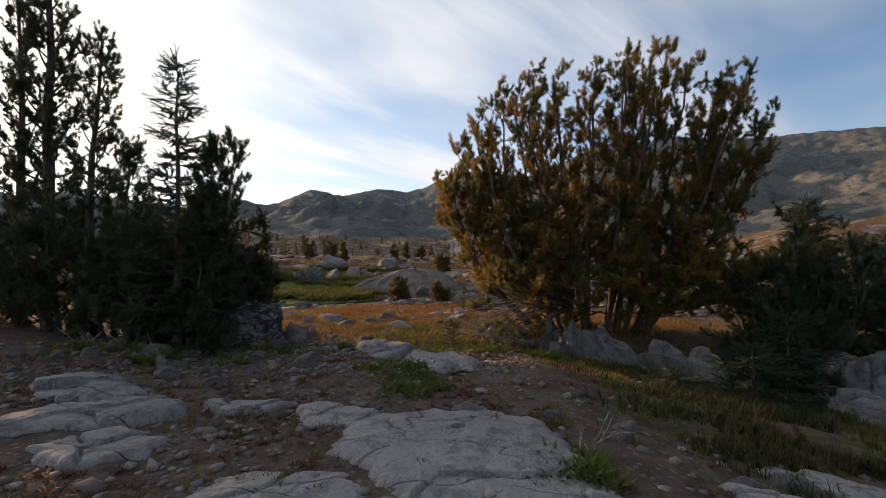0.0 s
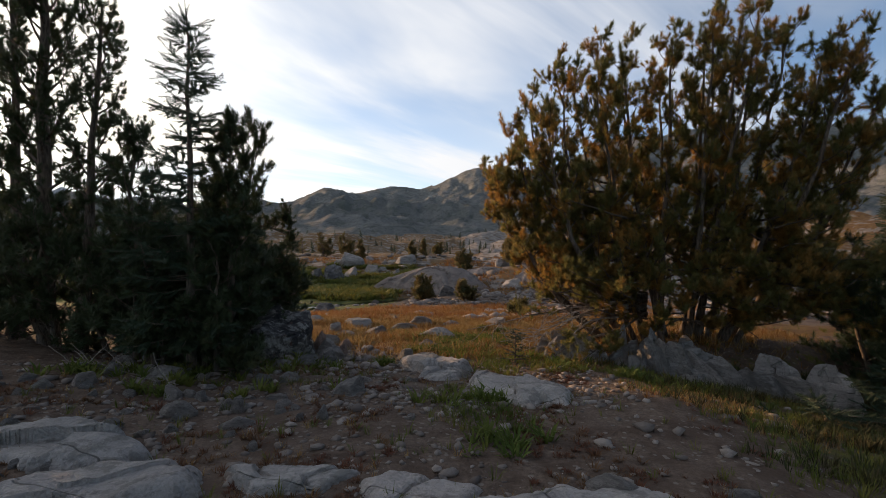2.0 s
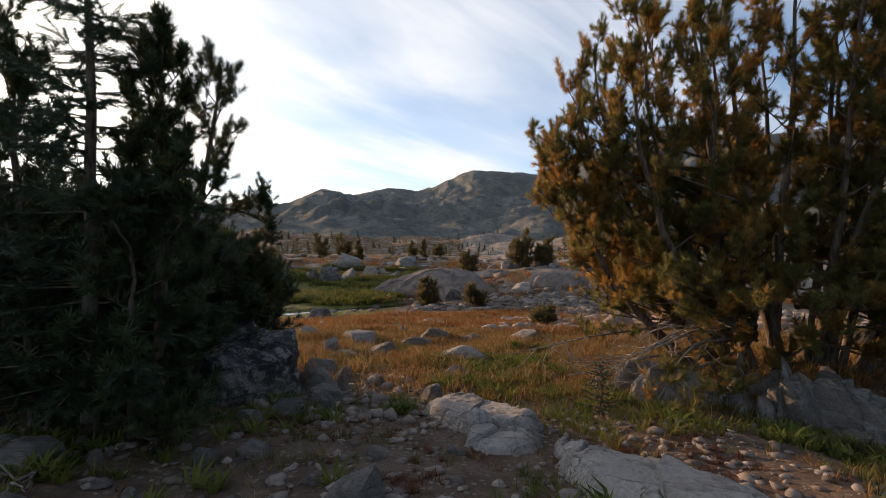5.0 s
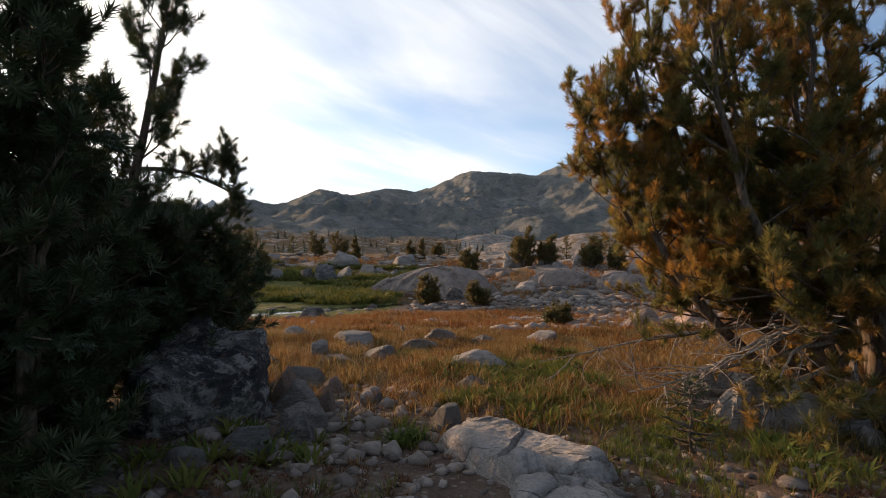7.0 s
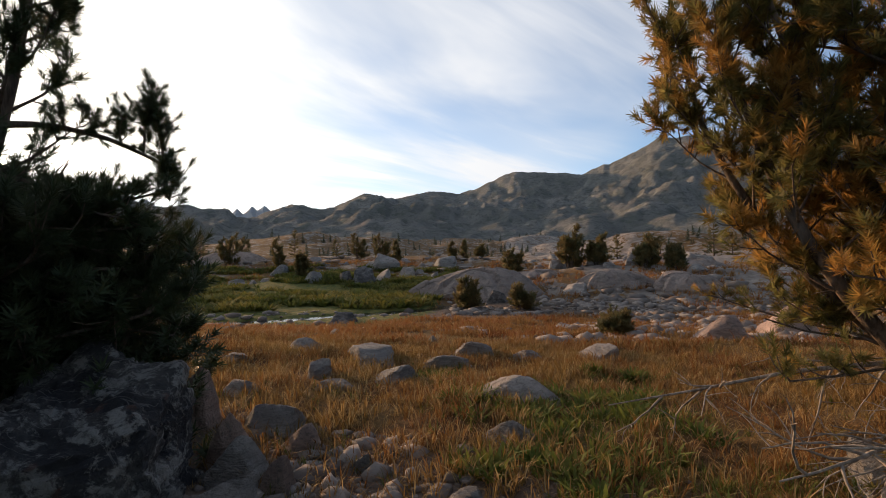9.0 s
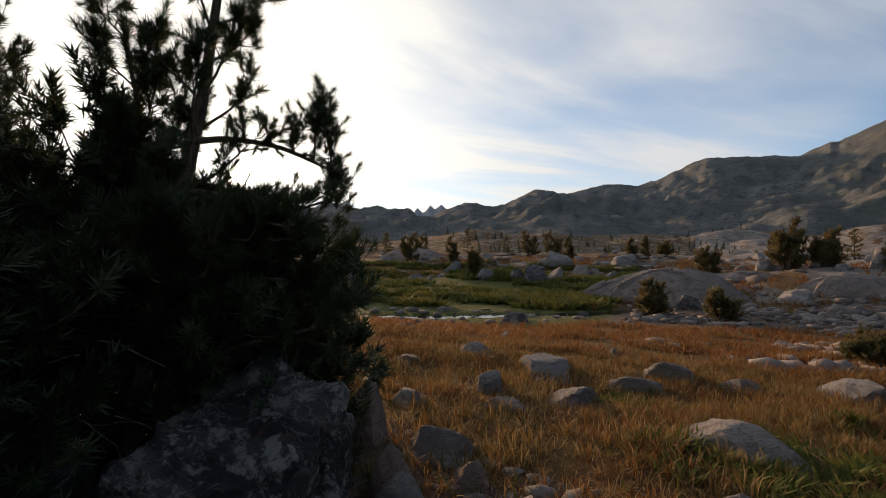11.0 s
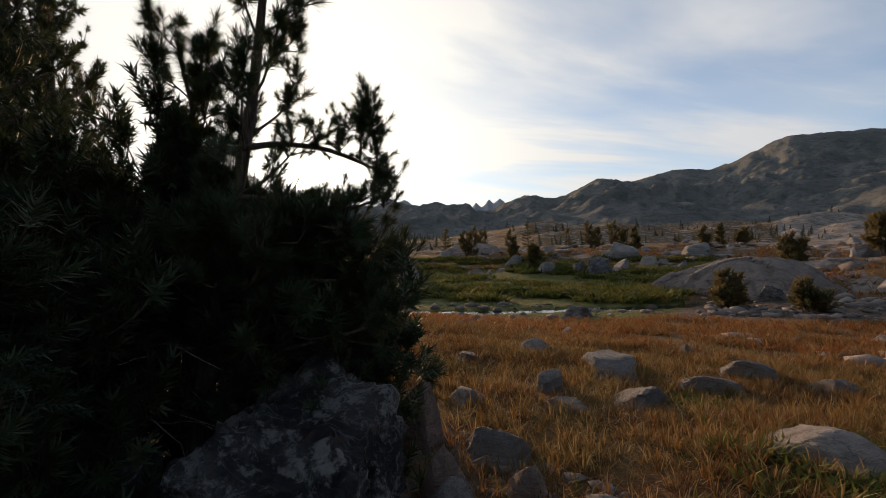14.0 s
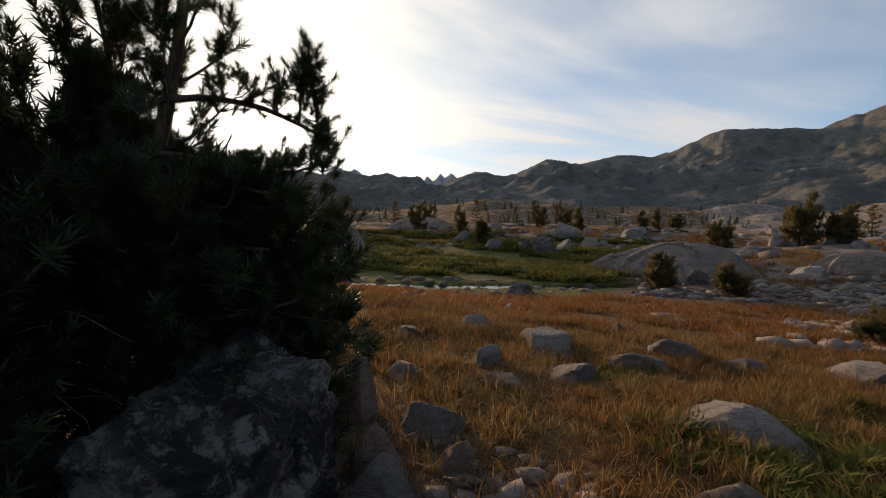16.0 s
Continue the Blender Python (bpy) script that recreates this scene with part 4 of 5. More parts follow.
# ---- slabs and rocks ----
slab(0.0, 3.8, 2.1, 2.1, 0.09, 10, 1, label="broad pale granite slab with fine cracks", detail=(90, 260), plates=(1.5, 0.75), drop=0.25)
slab(0.75, 2.95, 1.2, 0.8, 0.07, -20, 31, detail=(60, 150))
slab(-1.05, 4.55, 0.9, 0.62, 0.08, -5, 2, sides=5, drop=0.3)
slab(-2.0, 4.75, 0.95, 0.45, 0.09, -8, 3, sides=5, drop=0.3)
slab(-1.15, 3.05, 1.3, 0.75, 0.06, 4, 4, detail=(60, 160))
slab(-3.3, 4.5, 1.5, 1.0, 0.12, 24, 5, detail=(70, 190))
slab(-2.75, 3.75, 1.15, 0.75, 0.07, 10, 6, detail=(60, 160))
slab(-3.9, 5.15, 1.4, 0.8, 0.13, -10, 7, detail=(60, 160))
slab(-0.05, 7.4, 1.05, 2.1, 0.16, 32, 8, steep=9, label="smooth pale granite slab sloping into green grass", detail=(70, 200), plates=(2.6, 1.3), drop=0.25)
slab(-1.2, 9.35, 0.9, 1.7, 0.20, 28, 9, steep=9, label="broken granite ledge beside the path", detail=(70, 200), plates=(1.8, 0.8), drop=0.35)
slab(-1.0, 8.6, 0.7, 0.8, 0.12, 10, 10, steep=8, drop=0.35)
slab(3.1, 3.75, 1.1, 0.5, 0.08, -30, 32, label="pale granite shelf at the edge of the slope")
slab(2.35, 3.4, 0.7, 0.45, 0.07, -20, 33, label="pale granite shelf at the edge of the slope")
slab(-2.4, 38.6, 8.6, 5.5, 1.5, 4, 11, GRANITE_FAR, 2.5, "large smooth pinkish granite outcrop beyond the stream", "granite outcrops")
slab(6.0, 39.5, 5.5, 3.2, 0.9, -8, 12, GRANITE_FAR, 3, "grey granite ledge on the meadow edge", "granite outcrops")
slab(10.0, 38.5, 4.5, 3.0, 0.9, 10, 13, GRANITE_FAR, 3, "grey granite ledge on the meadow edge", "granite outcrops")
slab(-36, 66, 12, 6, 1.8, 6, 14, GRANITE_FAR, 3, "pale bare granite terrace", "granite outcrops")
slab(-30, 41, 6.5, 5, 2.6, 20, 15, GRANITE_FAR, 3, "steep grey granite hump behind bushes", "granite outcrops")
slab(1.5, 45, 4.5, 3, 0.6, 0, 16, GRANITE_FAR, 3, "low granite shelf among dry grass", "granite outcrops")
slab(16, 52, 6, 4, 0.9, 12, 17, GRANITE_FAR, 3, "low granite shelf among dry grass", "granite outcrops")

LEDGE = "jumbled weathered granite ledge under the big pine"
for x, y, w, d, h, turn, seed in ((1.35, 10.5, 1.4, 0.8, 0.30, -4, 51), (2.5, 10.35, 1.2, 0.8, 0.36, 25, 52), (3.35, 10.0, 1.4, 0.9, 0.34, -35, 53), (4.25, 9.5, 1.4, 0.8, 0.34, -48, 54), (5.0, 8.9, 0.9, 0.6, 0.32, -50, 55)):
    slab(x, y, w, d, h, turn, seed, GRANITE, 6, LEDGE, "pine ledge", 0.0, (60, 170), (0.7, 0.22), 1.1)
slab(8.2, 9.3, 2.6, 1.8, 1.0, -30, 56, GRANITE, 5, "shaded granite ledge below dark firs", "pine ledge", 0.0, (60, 170), (0.9, 0.4), 1.2)
slab(6.9, 7.3, 1.6, 1.0, 0.35, -35, 57, GRANITE, 6, "shaded granite ledge on the slope", "pine ledge")
for x, y, w, d, h, turn, lean in ((3.05, 9.95, 0.75, 0.26, 0.62, -60, 18), (3.35, 9.75, 0.8, 0.24, 0.55, -55, 22), (3.75, 9.65, 0.85, 0.3, 0.5, -42, 15), (4.15, 9.3, 0.8, 0.24, 0.5, -50, 24), (4.5, 9.15, 0.7, 0.22, 0.5, -55, 20), (2.75, 10.05, 0.5, 0.3, 0.6, -70, 12)):
    place_rock(x, y, w, d, h, turn, 0.2, label="upended rib of weathered grey granite under the big pine", group="blocks under the pine", tilt=lean)
NEAR_ROCKS = ((-5.28, 7.5, 0.33, 0.18), (-5.7, 8.3, 0.36, 0.18), (-2.95, 7.14, 0.34, 0.08), (0.7, 3.9, 0.24, 0.07), (1.05, 4.6, 0.24, 0.08), (1.57, 4.15, 0.3, 0.09), (1.76, 4.5, 0.26, 0.1), (0.28, 4.7, 0.38, 0.12),
              (0.15, 4.15, 0.32, 0.08), (2.35, 3.6, 0.3, 0.08), (2.8, 3.7, 0.46, 0.1), (-5.27, 7.0, 0.3, 0.16), (-4.13, 6.9, 0.3, 0.17), (-3.7, 6.3, 0.36, 0.17), (-3.75, 6.85, 0.22, 0.12))
PATH_ROCKS = ((-3.16, 6.5, 0.19, 0.18), (-3.6, 7.2, 0.2, 0.12), (-3.18, 8.2, 0.38, 0.11), (-2.97, 7.17, 0.31, 0.06), (-2.16, 6.25, 0.24, 0.13), (-2.92, 6.0, 0.4, 0.13), (-2.09, 7.25, 0.42, 0.24), (-0.69, 8.7, 0.3, 0.1), (-1.9, 6.5, 0.28, 0.06),
              (-2.73, 6.57, 0.13, 0.09), (-5.7, 8.9, 0.32, 0.15), (-1.76, 10.3, 0.35, 0.25), (-3.1, 10.1, 0.5, 0.25), (-3.35, 10.6, 0.45, 0.18), (-2.55, 11.0, 0.16, 0.15), (-3.6, 9.0, 0.35, 0.12), (-4.6, 7.6, 0.7, 0.2))
RIDGE_ROCKS = ((1.1, 10.35, 0.6, 0.4), (1.6, 10.45, 0.75, 0.42), (2.15, 10.3, 0.5, 0.3), (2.65, 10.2, 0.5, 0.45), (3.0, 10.15, 0.6, 0.62), (3.55, 9.9, 1.1, 0.5), (3.6, 10.6, 0.55, 0.4), (4.15, 9.65, 0.55, 0.4), (4.5, 9.3, 0.5, 0.55), (4.9, 9.6, 0.6, 0.45),
               (1.0, 10.9, 0.9, 0.3), (8.0, 9.7, 1.1, 0.8), (8.9, 9.8, 0.9, 0.7), (7.4, 8.8, 0.9, 0.5), (6.4, 7.0, 0.6, 0.3), (7.6, 7.7, 0.8, 0.4))
MEADOW_ROCKS = ((-4.05, 14.1, 0.5, 0.34), (-3.85, 16.1, 1.15, 0.3), (-3.0, 14.4, 0.7, 0.28), (-1.9, 16.7, 0.7, 0.42), (-2.35, 15.8, 0.8, 0.28), (-1.24, 13.3, 1.05, 0.32), (-1.42, 11.85, 0.48, 0.24), (-0.95, 16.5, 0.65, 0.28), (0.55, 17.1, 1.0, 0.34),
                (-5.3, 16.5, 0.6, 0.24), (-5.8, 14.9, 0.5, 0.18), (-6.1, 20.6, 0.4, 0.2), (-3.1, 19.1, 0.3, 0.2), (-9.3, 21.3, 0.6, 0.3), (-8.5, 19.2, 0.5, 0.22), (-3.6, 13.4, 0.4, 0.15), (-2.2, 22.5, 0.8, 0.25), (0.8, 24.0, 1.0, 0.25), (-4.6, 12.9, 0.5, 0.2))
rng_rock = np.random.default_rng(5)
for rows, label, group in ((NEAR_ROCKS, "pale granite stone half sunk in gravel", "stones by the path"), (PATH_ROCKS, "pale granite stone lying in gravelly soil", "stones by the path"),
                           (RIDGE_ROCKS, "weathered grey granite block under the big pine", "blocks under the pine"), (MEADOW_ROCKS, "grey granite rock half hidden in dry grass", "meadow rocks")):
    for x, y, w, h in rows:
        w, h = (w * 1.25, h * 0.95) if group == "meadow rocks" else (w, h)
        place_rock(x, y, w, w * rng_rock.uniform(0.6, 0.95), h * (0.8 if group == "meadow rocks" else 0.9), rng_rock.uniform(0, 360), 0.3, label=label, group=group, tilt=rng_rock.uniform(-10, 10))
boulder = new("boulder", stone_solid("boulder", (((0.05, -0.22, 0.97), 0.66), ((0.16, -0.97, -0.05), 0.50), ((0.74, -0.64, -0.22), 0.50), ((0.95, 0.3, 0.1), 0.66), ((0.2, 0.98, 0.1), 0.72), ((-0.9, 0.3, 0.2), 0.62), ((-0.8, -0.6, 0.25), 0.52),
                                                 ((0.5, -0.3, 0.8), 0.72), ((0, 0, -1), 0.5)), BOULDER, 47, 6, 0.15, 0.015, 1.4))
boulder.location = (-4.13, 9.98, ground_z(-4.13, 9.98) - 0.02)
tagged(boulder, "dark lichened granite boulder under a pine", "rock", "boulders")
for k in range(90):
    x, y = rng_rock.uniform(-6.5, -0.9), rng_rock.uniform(4.6, 8.8)
    w = rng_rock.uniform(0.08, 0.26)
    if rng_rock.random() < 0.25 + 0.75 * (x < -2.3):
        place_rock(x, y, w, w * rng_rock.uniform(0.6, 1.0), w * rng_rock.uniform(0.25, 0.5), rng_rock.uniform(0, 360), 0.3, label="pale granite stone lying in gravelly soil", group="stones by the path", tilt=rng_rock.uniform(-12, 12))
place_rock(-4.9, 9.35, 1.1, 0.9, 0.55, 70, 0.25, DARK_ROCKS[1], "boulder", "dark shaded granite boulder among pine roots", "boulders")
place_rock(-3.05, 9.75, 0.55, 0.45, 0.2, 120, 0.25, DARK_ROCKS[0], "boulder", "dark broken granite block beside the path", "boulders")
place_rock(-3.5, 10.85, 0.42, 0.4, 0.44, 150, 0.2, PINK_ROCKS[2], "boulder", "reddish upright granite block against the boulder", "boulders")
place_rock(-3.3, 10.65, 0.5, 0.45, 0.30, 40, 0.2, ROCKS[3], "boulder", "pale flat-topped granite block beside the boulder", "boulders")
place_rock(-3.02, 10.6, 0.3, 0.32, 0.24, 20, 0.2, PINK_ROCKS[1], "boulder", "brown granite block beside the boulder", "boulders")
place_rock(-3.3, 9.45, 0.45, 0.4, 0.16, 50, 0.25, None, "boulder", "pale flat granite stone before the boulder", "boulders")
place_rock(-3.6, 11.75, 0.6, 0.5, 0.24, 10, 0.3, label="pale granite block beside the dark boulder", group="boulders", name="boulder")
place_rock(-3.15, 11.3, 0.4, 0.4, 0.22, 60, 0.3, PINK_ROCKS[0], "boulder", "reddish granite block beside the dark boulder", "boulders")
place_rock(-4.3, 11.6, 0.6, 0.5, 0.55, 30, 0.3, PINK_ROCKS[1], "boulder", "reddish granite block under pine branches", "boulders")
place_rock(-8.2, 27.6, 1.6, 1.0, 0.5, 0, 0.3, DARK_ROCKS[3], "boulder", "dark wet boulder on the stream bank", "boulders")
place_rock(3.8, 19.4, 1.4, 1.1, 0.6, 15, 0.3, PINK_ROCKS[0], "boulder", "sunlit pinkish granite boulder at the meadow edge", "boulders")
place_rock(6.5, 21.5, 2.1, 1.5, 1.0, 35, 0.3, PINK_ROCKS[1], "boulder", "sunlit pinkish granite boulder at the meadow edge", "boulders")
place_rock(-1.4, 34.8, 1.5, 1.2, 0.75, 0, 0.3, DARK_ROCKS[1], "boulder", "dark block leaning on a granite outcrop", "boulders")
FAR_ROCKS = ((-13, 47.5, 2.6, 1.5), (-13.5, 58, 3.2, 1.4), (-17.5, 47.5, 2.0, 0.9), (-14.6, 47.8, 1.6, 0.9), (-24, 55, 2.4, 1.1), (10.4, 49.5, 2.4, 1.5), (3.4, 38, 2.1, 0.7), (-10.3, 54, 1.8, 0.9), (-7, 60, 3.7, 0.9), (18.4, 55.5, 3.2, 0.9), (-11.5, 49.5, 2.2, 1.0))
for x, y, w, h in FAR_ROCKS:
    place_rock(x, y, w, w * 0.75, h, x * 37, 0.3, label="grey granite boulder on the far stream bank", group="far boulders", mesh=DARK_ROCKS[int(abs(x)) % 4] if w in (2.6, 1.6) else None)
for k in range(150):
    x, y = rng_rock.uniform(-38, 34), rng_rock.uniform(36, 78)
    if (-34 < x < -5 and y < 50 + 0.2 * x) or rng_rock.random() > 0.35 + 1.5 * float(fbm(np.array([x / 7]), np.array([y / 7]), 3, 61)[0]) + 0.4:
        continue
    w = rng_rock.uniform(0.5, 2.2)
    place_rock(x, y, w, w * rng_rock.uniform(0.6, 1.0), w * rng_rock.uniform(0.2, 0.45), rng_rock.uniform(0, 360), 0.3, label="grey granite boulder on the far plain", group="far boulders")

# ---- grass ----
def blade_pattern(seed, blades, tall, width, spread):
    rng = np.random.default_rng(seed)
    v, f = [], []
    for k in range(blades):
        a = rng.uniform(0, 2 * math.pi)
        out = np.array([math.cos(a), math.sin(a), 0])
        side = np.array([-out[1], out[0], 0]) * width / 2
        h = tall * rng.uniform(0.5, 1.1)
        r = spread * rng.uniform(0.1, 0.5)
        b = out * r
        m = out * (r + spread * 0.35) + np.array([0, 0, h * 0.65])
        t = out * (r + spread * rng.uniform(0.6, 1.4)) + np.array([0, 0, h])
        i = len(v)
        v += [b - side, b + side, m + side * 0.8, m - side * 0.8, t]
        f += [(i, i + 1, i + 2), (i, i + 2, i + 3), (i + 3, i + 2, i + 4)]
    return np.array(v), np.array(f)


def scatter(name, label, category, mat, pattern, n, area, keep, size, seed):
    rng = np.random.default_rng(seed)
    x, y = rng.uniform(area[0], area[1], n), rng.uniform(area[2], area[3], n)
    ok = rng.random(n) < keep(x, y)
    x, y = x[ok], y[ok]
    s = Soup()
    ways = np.stack([rng.normal(size=len(x)) * 0.12, rng.normal(size=len(x)) * 0.12, np.ones(len(x))], 1)
    s.spread(pattern[0], pattern[1], np.stack([x, y, height(x, y) - 0.01], 1), ways, rng.uniform(size[0], size[1], len(x)), rng)
    return tagged(new(name, s.mesh(name, mat, False)), label, category, kind="stuff")


TUFT = blade_pattern(5, 12, 0.17, 0.009, 0.10)
FAR_TUFT = blade_pattern(6, 9, 0.2, 0.018, 0.15)
WILLOW_TUFT = blade_pattern(9, 14, 0.17, 0.045, 0.24)


LEAFY = blade_pattern(8, 12, 0.12, 0.026, 0.12)
SHORT = blade_pattern(10, 5, 0.09, 0.009, 0.12)


def patches(x, y, spots):
    best = np.zeros(np.shape(x))
    for px, py, r in spots:
        best = np.maximum(best, 1 - step(np.hypot(x - px, y - py) / r, 0.4, 1.1))
    return best


def green_keep(x, y):
    p = patches(x, y, ((-1.2, 13.2, 1.3), (-0.4, 12.5, 1.2), (0.4, 14.8, 0.9), (-0.6, 11.2, 1.0), (0.3, 9.6, 1.2), (1.4, 9.4, 1.2), (2.6, 9.0, 1.4), (-0.8, 7.3, 0.7), (-0.5, 6.2, 0.6), (0.6, 10.6, 0.9), (4.2, 8.2, 1.9), (3.2, 6.6, 1.3), (5.6, 7.2, 1.8), (2.2, 5.4, 0.7), (-2.7, 8.4, 0.7), (-2.6, 15.2, 0.8)))
    return np.clip(p + 0.08, 0, 1) * np.clip(0.6 + 1.8 * fbm(x / 0.7, y / 0.7, 3, 43), 0, 1)


def heath_keep(x, y):
    return patches(x, y, ((-1.2, 12.8, 1.1), (-0.4, 12.2, 1.0), (-0.2, 13.4, 0.9), (0.3, 14.9, 0.6), (-1.6, 11.5, 0.7), (-0.7, 10.8, 0.7), (-3.4, 9.2, 0.8), (-4.6, 7.7, 0.9), (-5.6, 8.0, 0.9), (-0.7, 7.0, 0.6), (-2.2, 7.5, 0.35), (-2.3, 9.9, 0.5), (0.9, 9.8, 0.9), (2.4, 8.9, 0.8), (-3.3, 7.2, 0.4), (-0.3, 5.6, 0.5), (0.9, 3.4, 0.4))) * np.clip(0.5 + 2 * fbm(x / 0.5, y / 0.5, 3, 47), 0, 1)


def meadow_keep(x, y):
    edge = 8.6 + 0.27 * np.abs(x - 0.8)
    return (1 - 0.85 * green_keep(x, y)) * step(y, edge, edge + 3) * np.clip(0.62 + 2.4 * fbm(x / 1.1, y / 1.1, 4, 41, 0.65), 0.03, 1) * (1 - step(y, 28 + 0.3 * x, 30 + 0.3 * x))


scatter("dry_grass", "dry orange knee-high mountain grass", "grass", DRY_GRASS, TUFT, 21000, (-9, 7, 8.5, 19), meadow_keep, (0.45, 1.2), 1)
scatter("short_grass", "short faded grass under the taller tufts", "grass", DRY_GRASS, SHORT, 18000, (-10, 7, 8.5, 20), lambda x, y: step(y, 8.6 + 0.3 * np.abs(x - 0.8), 11 + 0.3 * np.abs(x - 0.8)), (0.6, 1.3), 21)
scatter("dry_grass_far", "dry orange grass across far meadow", "grass", RED_GRASS, FAR_TUFT, 14000, (-14, 12, 18, 32), meadow_keep, (0.7, 1.3), 2)
scatter("willow_thicket", "low green willow thicket along stream", "shrub", WILLOW, WILLOW_TUFT, 14000, (-45, -5, 27, 58), lambda x, y: step(stream_gap(x, y), 0.8, 1.4) * step(y, 29 - 0.25 * (x + 12), 31 - 0.25 * (x + 12)) * step(fbm(x / 6, y / 2.2, 3, 8), -0.22, 0.0), (1.0, 2.6), 3)

scatter("sedge", "short green and yellow sedge beside rocks", "grass", GREEN_GRASS, TUFT, 34000, (-6, 9, 3.0, 18), lambda x, y: green_keep(x, y), (0.35, 0.8), 4)
scatter("sparse_grass", "sparse brown grass on gravelly slope", "grass", DRY_GRASS, TUFT, 16000, (-6, 9, 2.5, 11), lambda x, y: (0.12 + 0.7 * step(x, 0.6, 2.4)) * step(fbm(x / 0.9, y / 0.9, 3, 71), -0.1, 0.3), (0.25, 0.6), 5)
RUSSET = leaf_material("russet_low_plants", (0.13, 0.052, 0.03), (0.15, 0.085, 0.04), (0.09, 0.045, 0.028), 0.2, 1.6)
# scrub colour kept very dark to stand in for the slope's shade
SCRUB = leaf_material("shade_toned_scrub", (0.045, 0.055, 0.018), (0.085, 0.06, 0.025), (0.03, 0.036, 0.014), 0.15, 1.0)
scatter("low_plants", "low russet plants withering on gravelly soil", "plants", RUSSET, LEAFY, 9000, (-6.5, 2.5, 2.4, 9.8), lambda x, y: step(fbm(x / 0.8, y / 0.8, 4, 73, 0.6), 0.0, 0.35) * (1 - 0.7 * step(x, 0.8, 1.6)), (0.18, 0.5), 22)
scatter("dark_scrub", "dense scrub on the slope, coloured dark for its shade", "shrub", SCRUB, TUFT, 12000, (1.4, 9.5, 3.4, 10.2), lambda x, y: step(fbm(x / 0.9, y / 0.9, 4, 75, 0.65), -0.02, 0.3) * step(x, 1.2, 3.6), (0.4, 1.1), 23)
scatter("heath", "low dark green heath mats", "shrub", HEATH, LEAFY, 13000, (-7, 6, 3.0, 16), lambda x, y: heath_keep(x, y), (0.7, 1.4), 6)


def stones(name, label, n, area, keep, size, seed, mat):
    """Loose small stones, joined."""
    rng = np.random.default_rng(seed)
    bm = bmesh.new()
    bmesh.ops.create_icosphere(bm, subdivisions=1, radius=1.0)
    v = np.array([p.co for p in bm.verts])
    f = np.array([[p.index for p in q.verts] for q in bm.faces])
    bm.free()
    x, y = rng.uniform(area[0], area[1], n), rng.uniform(area[2], area[3], n)
    ok = rng.random(n) < keep(x, y)
    x, y = x[ok], y[ok]
    k = len(x)
    s = size[0] + (size[1] - size[0]) * rng.random(k) ** 3
    shape = v[None] * (1 + rng.uniform(-0.5, 0.35, (k, len(v), 1))) * np.stack([rng.uniform(0.7, 1.3, k), rng.uniform(0.6, 1.1, k), rng.uniform(0.3, 0.65, k)], 1)[:, None] * s[:, None, None]
    a = rng.uniform(0, 2 * math.pi, k)
    c, d = np.cos(a)[:, None], np.sin(a)[:, None]
    out = np.stack([shape[..., 0] * c - shape[..., 1] * d, shape[..., 0] * d + shape[..., 1] * c, shape[..., 2]], -1) + np.stack([x, y, height(x, y) + s * 0.12], 1)[:, None]
    faces = f[None] + (np.arange(k) * len(v))[:, None, None]
    tagged(new(name, mesh_from(name, out.reshape(-1, 3), faces.reshape(-1, 3), mat, False)), label, "stones", kind="stuff")


stones("gravel", "loose granite gravel on the path", 15000, (-7, 4, 2.2, 11.5), lambda x, y: np.clip(0.55 + 1.3 * fbm(x / 1.2, y / 1.2, 3, 81), 0.05, 1) * (1 - 0.8 * step(x, 0.4, 2.0)) * (1 - 0.9 * step(y, 9.0, 10.5)), (0.008, 0.07), 7, STONES)
stones("path_stones", "angular granite stones strewn over the path", 850, (-6.5, 1.6, 2.4, 9.2), lambda x, y: np.clip(0.35 + 1.6 * fbm(x / 1.0, y / 1.0, 3, 87), 0.05, 1) * (1 - 0.6 * step(x, 0.4, 1.6)), (0.04, 0.11), 27, STONES)
stones("broken_stones", "broken stones round the dark boulder", 900, (-3.9, -1.4, 8.9, 11.9), lambda x, y: np.clip(1.1 - 0.55 * np.hypot(x + 2.9, y - 10.6), 0, 1), (0.02, 0.15), 17, STONES)
stones("rubble", "field of grey granite rubble beyond the meadow", 5600, (-4, 16, 19, 36), lambda x, y: step(fbm(x / 5, y / 4, 3, 83) + 0.05 * (x - 3) + 0.35 * step(y, 28, 31), -0.05, 0.25) * (1 - step(stream_gap(x, y), 0.8, 0.4)), (0.06, 0.38), 8, STONES)
stones("far_rubble", "granite blocks scattered across the far plain", 2600, (-40, 34, 34, 80), lambda x, y: step(fbm(x / 6, y / 6, 3, 85), -0.05, 0.2) * (1 - (x < -6) * (y < 52)), (0.12, 0.7), 9, STONES)
stones("bank_stones", "pale stones along the stream bank", 500, (-22, -5, 19, 31), lambda x, y: step(stream_gap(x, y), 3.4, 2.2) * step(stream_gap(x, y), 0.5, 0.9), (0.08, 0.4), 10, STONES)
scatter("plain_grass", "patches of dry orange grass between far outcrops", "grass", RED_GRASS, FAR_TUFT, 13000, (-34, 34, 33, 72), lambda x, y: step(fbm(x / 6, y / 5, 4, 91), 0.0, 0.22) * (1 - step(y, 27, 33) * step(-x, 4, 7) * (1 - step(y, 46, 56))), (1.0, 2.0), 12)


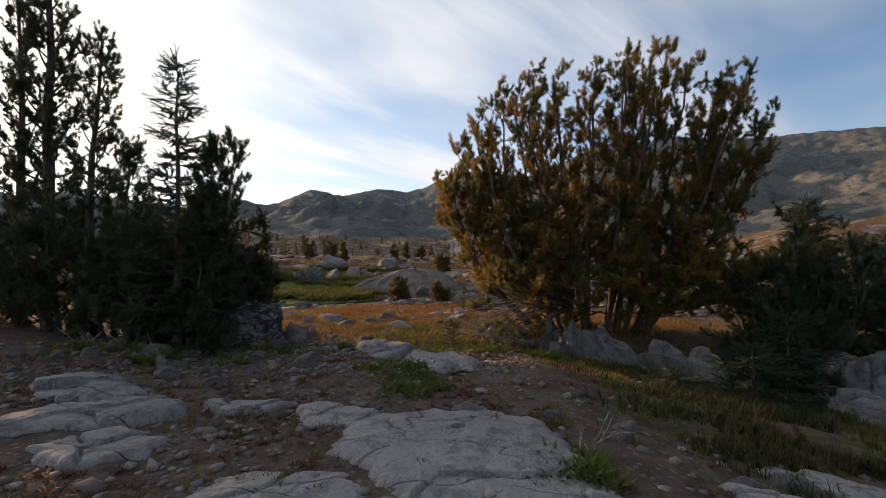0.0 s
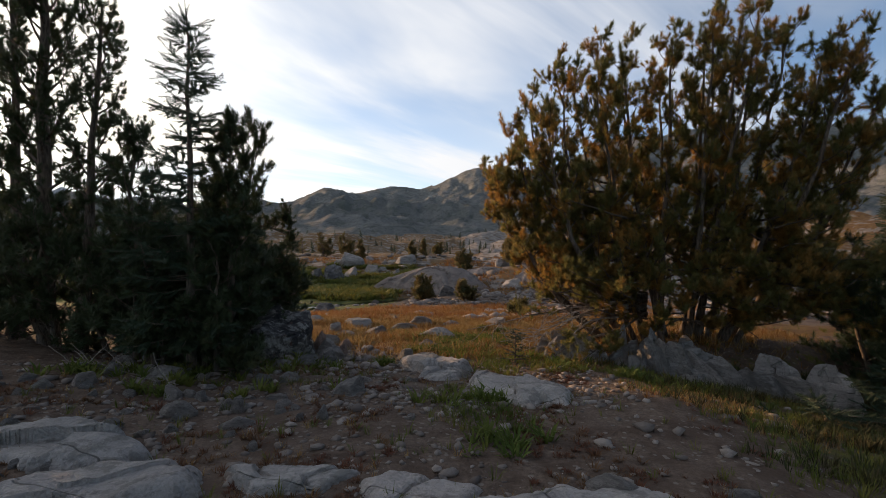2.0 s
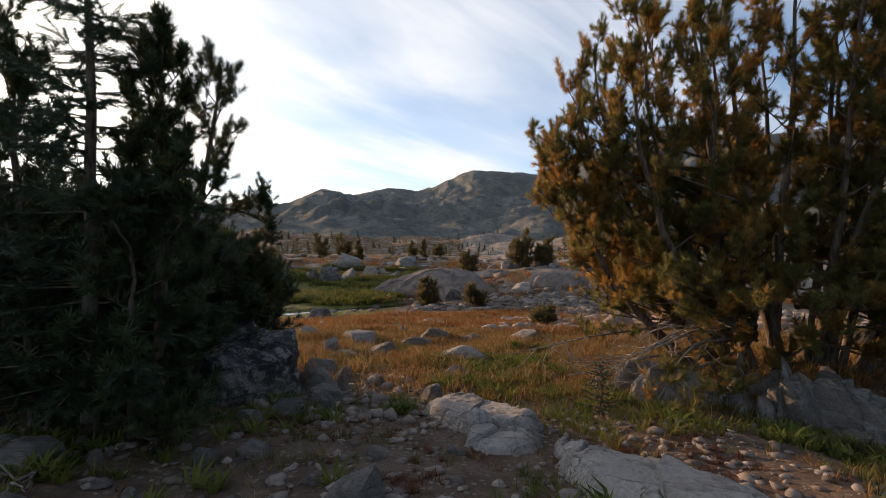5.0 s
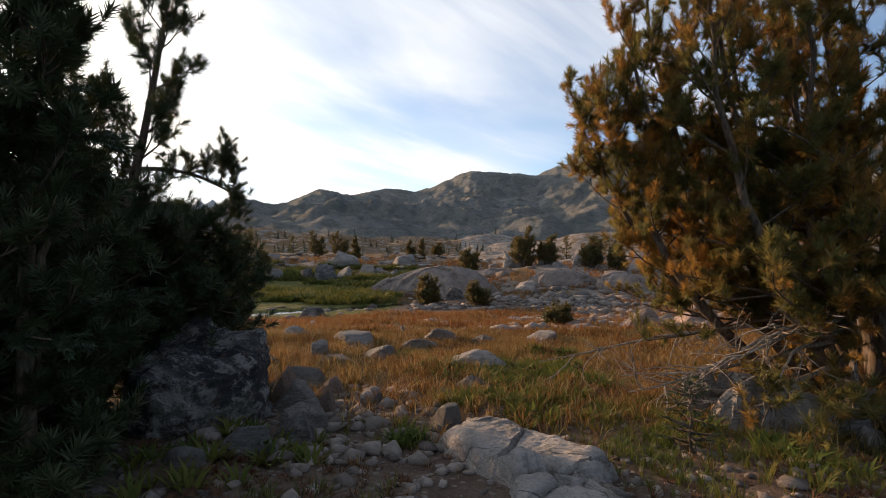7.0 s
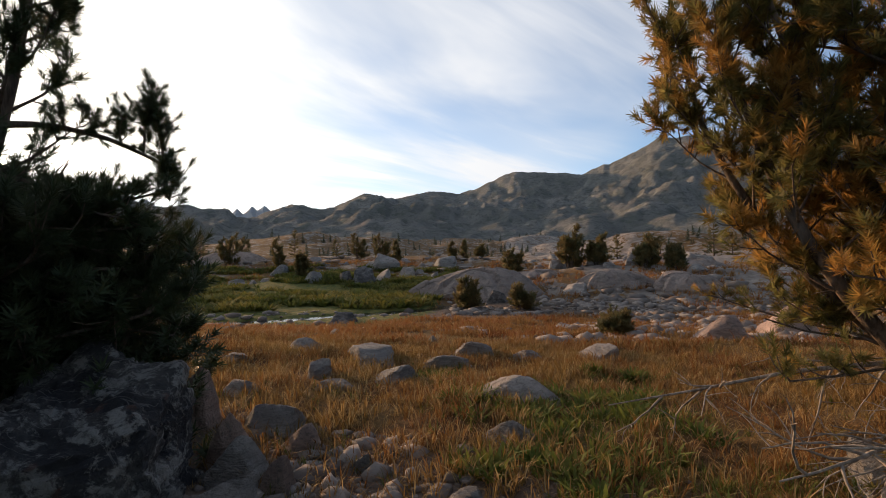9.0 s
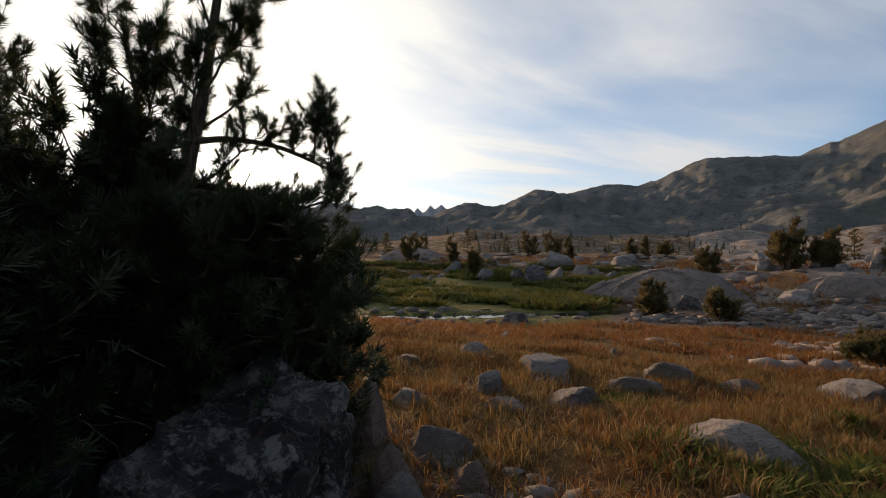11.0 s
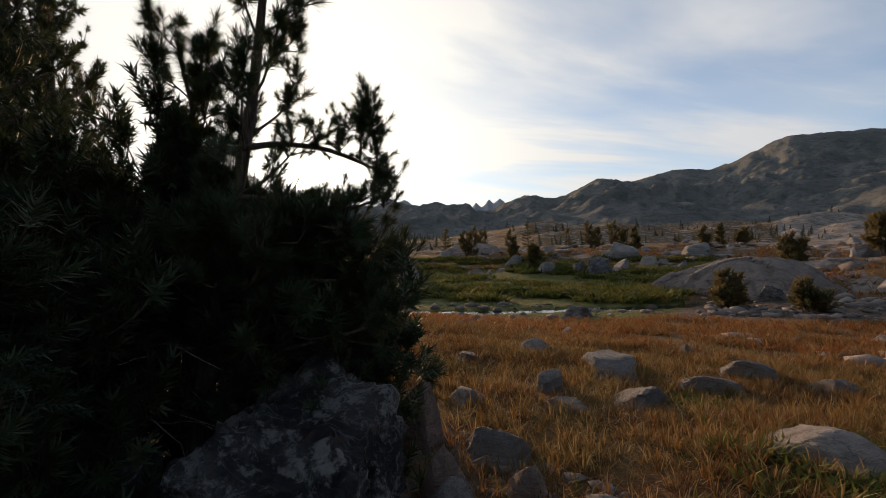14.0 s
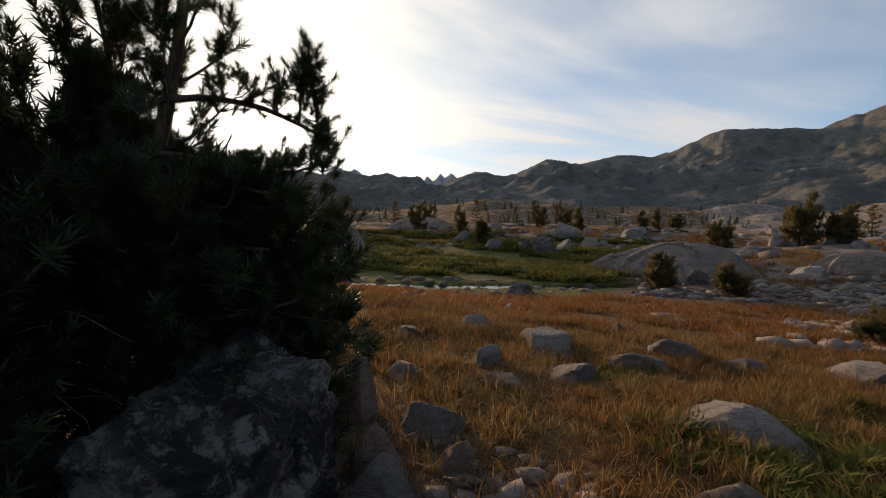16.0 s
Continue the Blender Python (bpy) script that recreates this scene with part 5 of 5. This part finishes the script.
# ---- far woods ----
def spire_pattern():
    rng = np.random.default_rng(3)
    v, f = [], []
    for k in range(42):
        h = (k + 0.5) / 42
        a = k * 2.4
        out = np.array([math.cos(a), math.sin(a), 0.0]) * (0.30 * (1 - h) + 0.02) * rng.uniform(0.6, 1.15)
        side = np.array([-math.sin(a), math.cos(a), 0.0]) * (0.10 * (1 - h) + 0.02)
        v += [np.array([0, 0, h + 0.06]), out - side + np.array([0, 0, h - 0.05]), out + side + np.array([0, 0, h - 0.05])]
        f.append((3 * k, 3 * k + 1, 3 * k + 2))
    return np.array(v), np.array(f)


def woods_keep(x, y):
    return step(fbm(x / 30, y / 24, 4, 95, 0.6), 0.0, 0.25)


scatter("far_woods", "far conifers dotted over granite hummocks", "trees", NEEDLES_WOODS, spire_pattern(), 1600, (-190, 170, 115, 360), woods_keep, (1.4, 4.2), 13)


def fallen_branch(x, y, turn, length, seed):
    """A dry forked branch lying on the ground."""
    rng = np.random.default_rng(seed)
    root = tagged(new("fallen_branch"), "dry grey fallen branch on gravel", "branch", "fallen branches")
    root.location = (x, y, ground_z(x, y))
    way = (math.cos(radians(turn)), math.sin(radians(turn)), 0.03)
    br = bend((0, 0, 0.01), way, length, 0.0, 7, rng, 0.1)
    s = Soup()
    s.tube(br, np.linspace(0.022, 0.006, 8), 6)
    child("stem", s.mesh("stem", DEADWOOD), root)
    for k in range(7):
        q, e = along(br, rng.uniform(0.25, 0.95))
        s = Soup()
        s.tube(bend(q, e + rng.normal(size=3) * 0.6 + np.array([0, 0, 0.25]), rng.uniform(0.2, 0.5), 0.0, 4, rng, 0.2), np.linspace(0.01, 0.003, 5), 4)
        child("twig", s.mesh("twig", DEADWOOD), root)
    return root


for x, y, turn, length, seed in ((-4.7, 7.75, 200, 0.9, 1), (-4.5, 7.7, -60, 0.7, 2), (-4.6, 7.8, -110, 0.8, 3), (-5.4, 7.9, 170, 0.9, 4), (0.95, 3.55, 40, 0.4, 5), (7.6, 9.9, 120, 1.4, 6), (7.0, 9.8, 20, 1.2, 7)):
    fallen_branch(x, y, turn, length, seed)
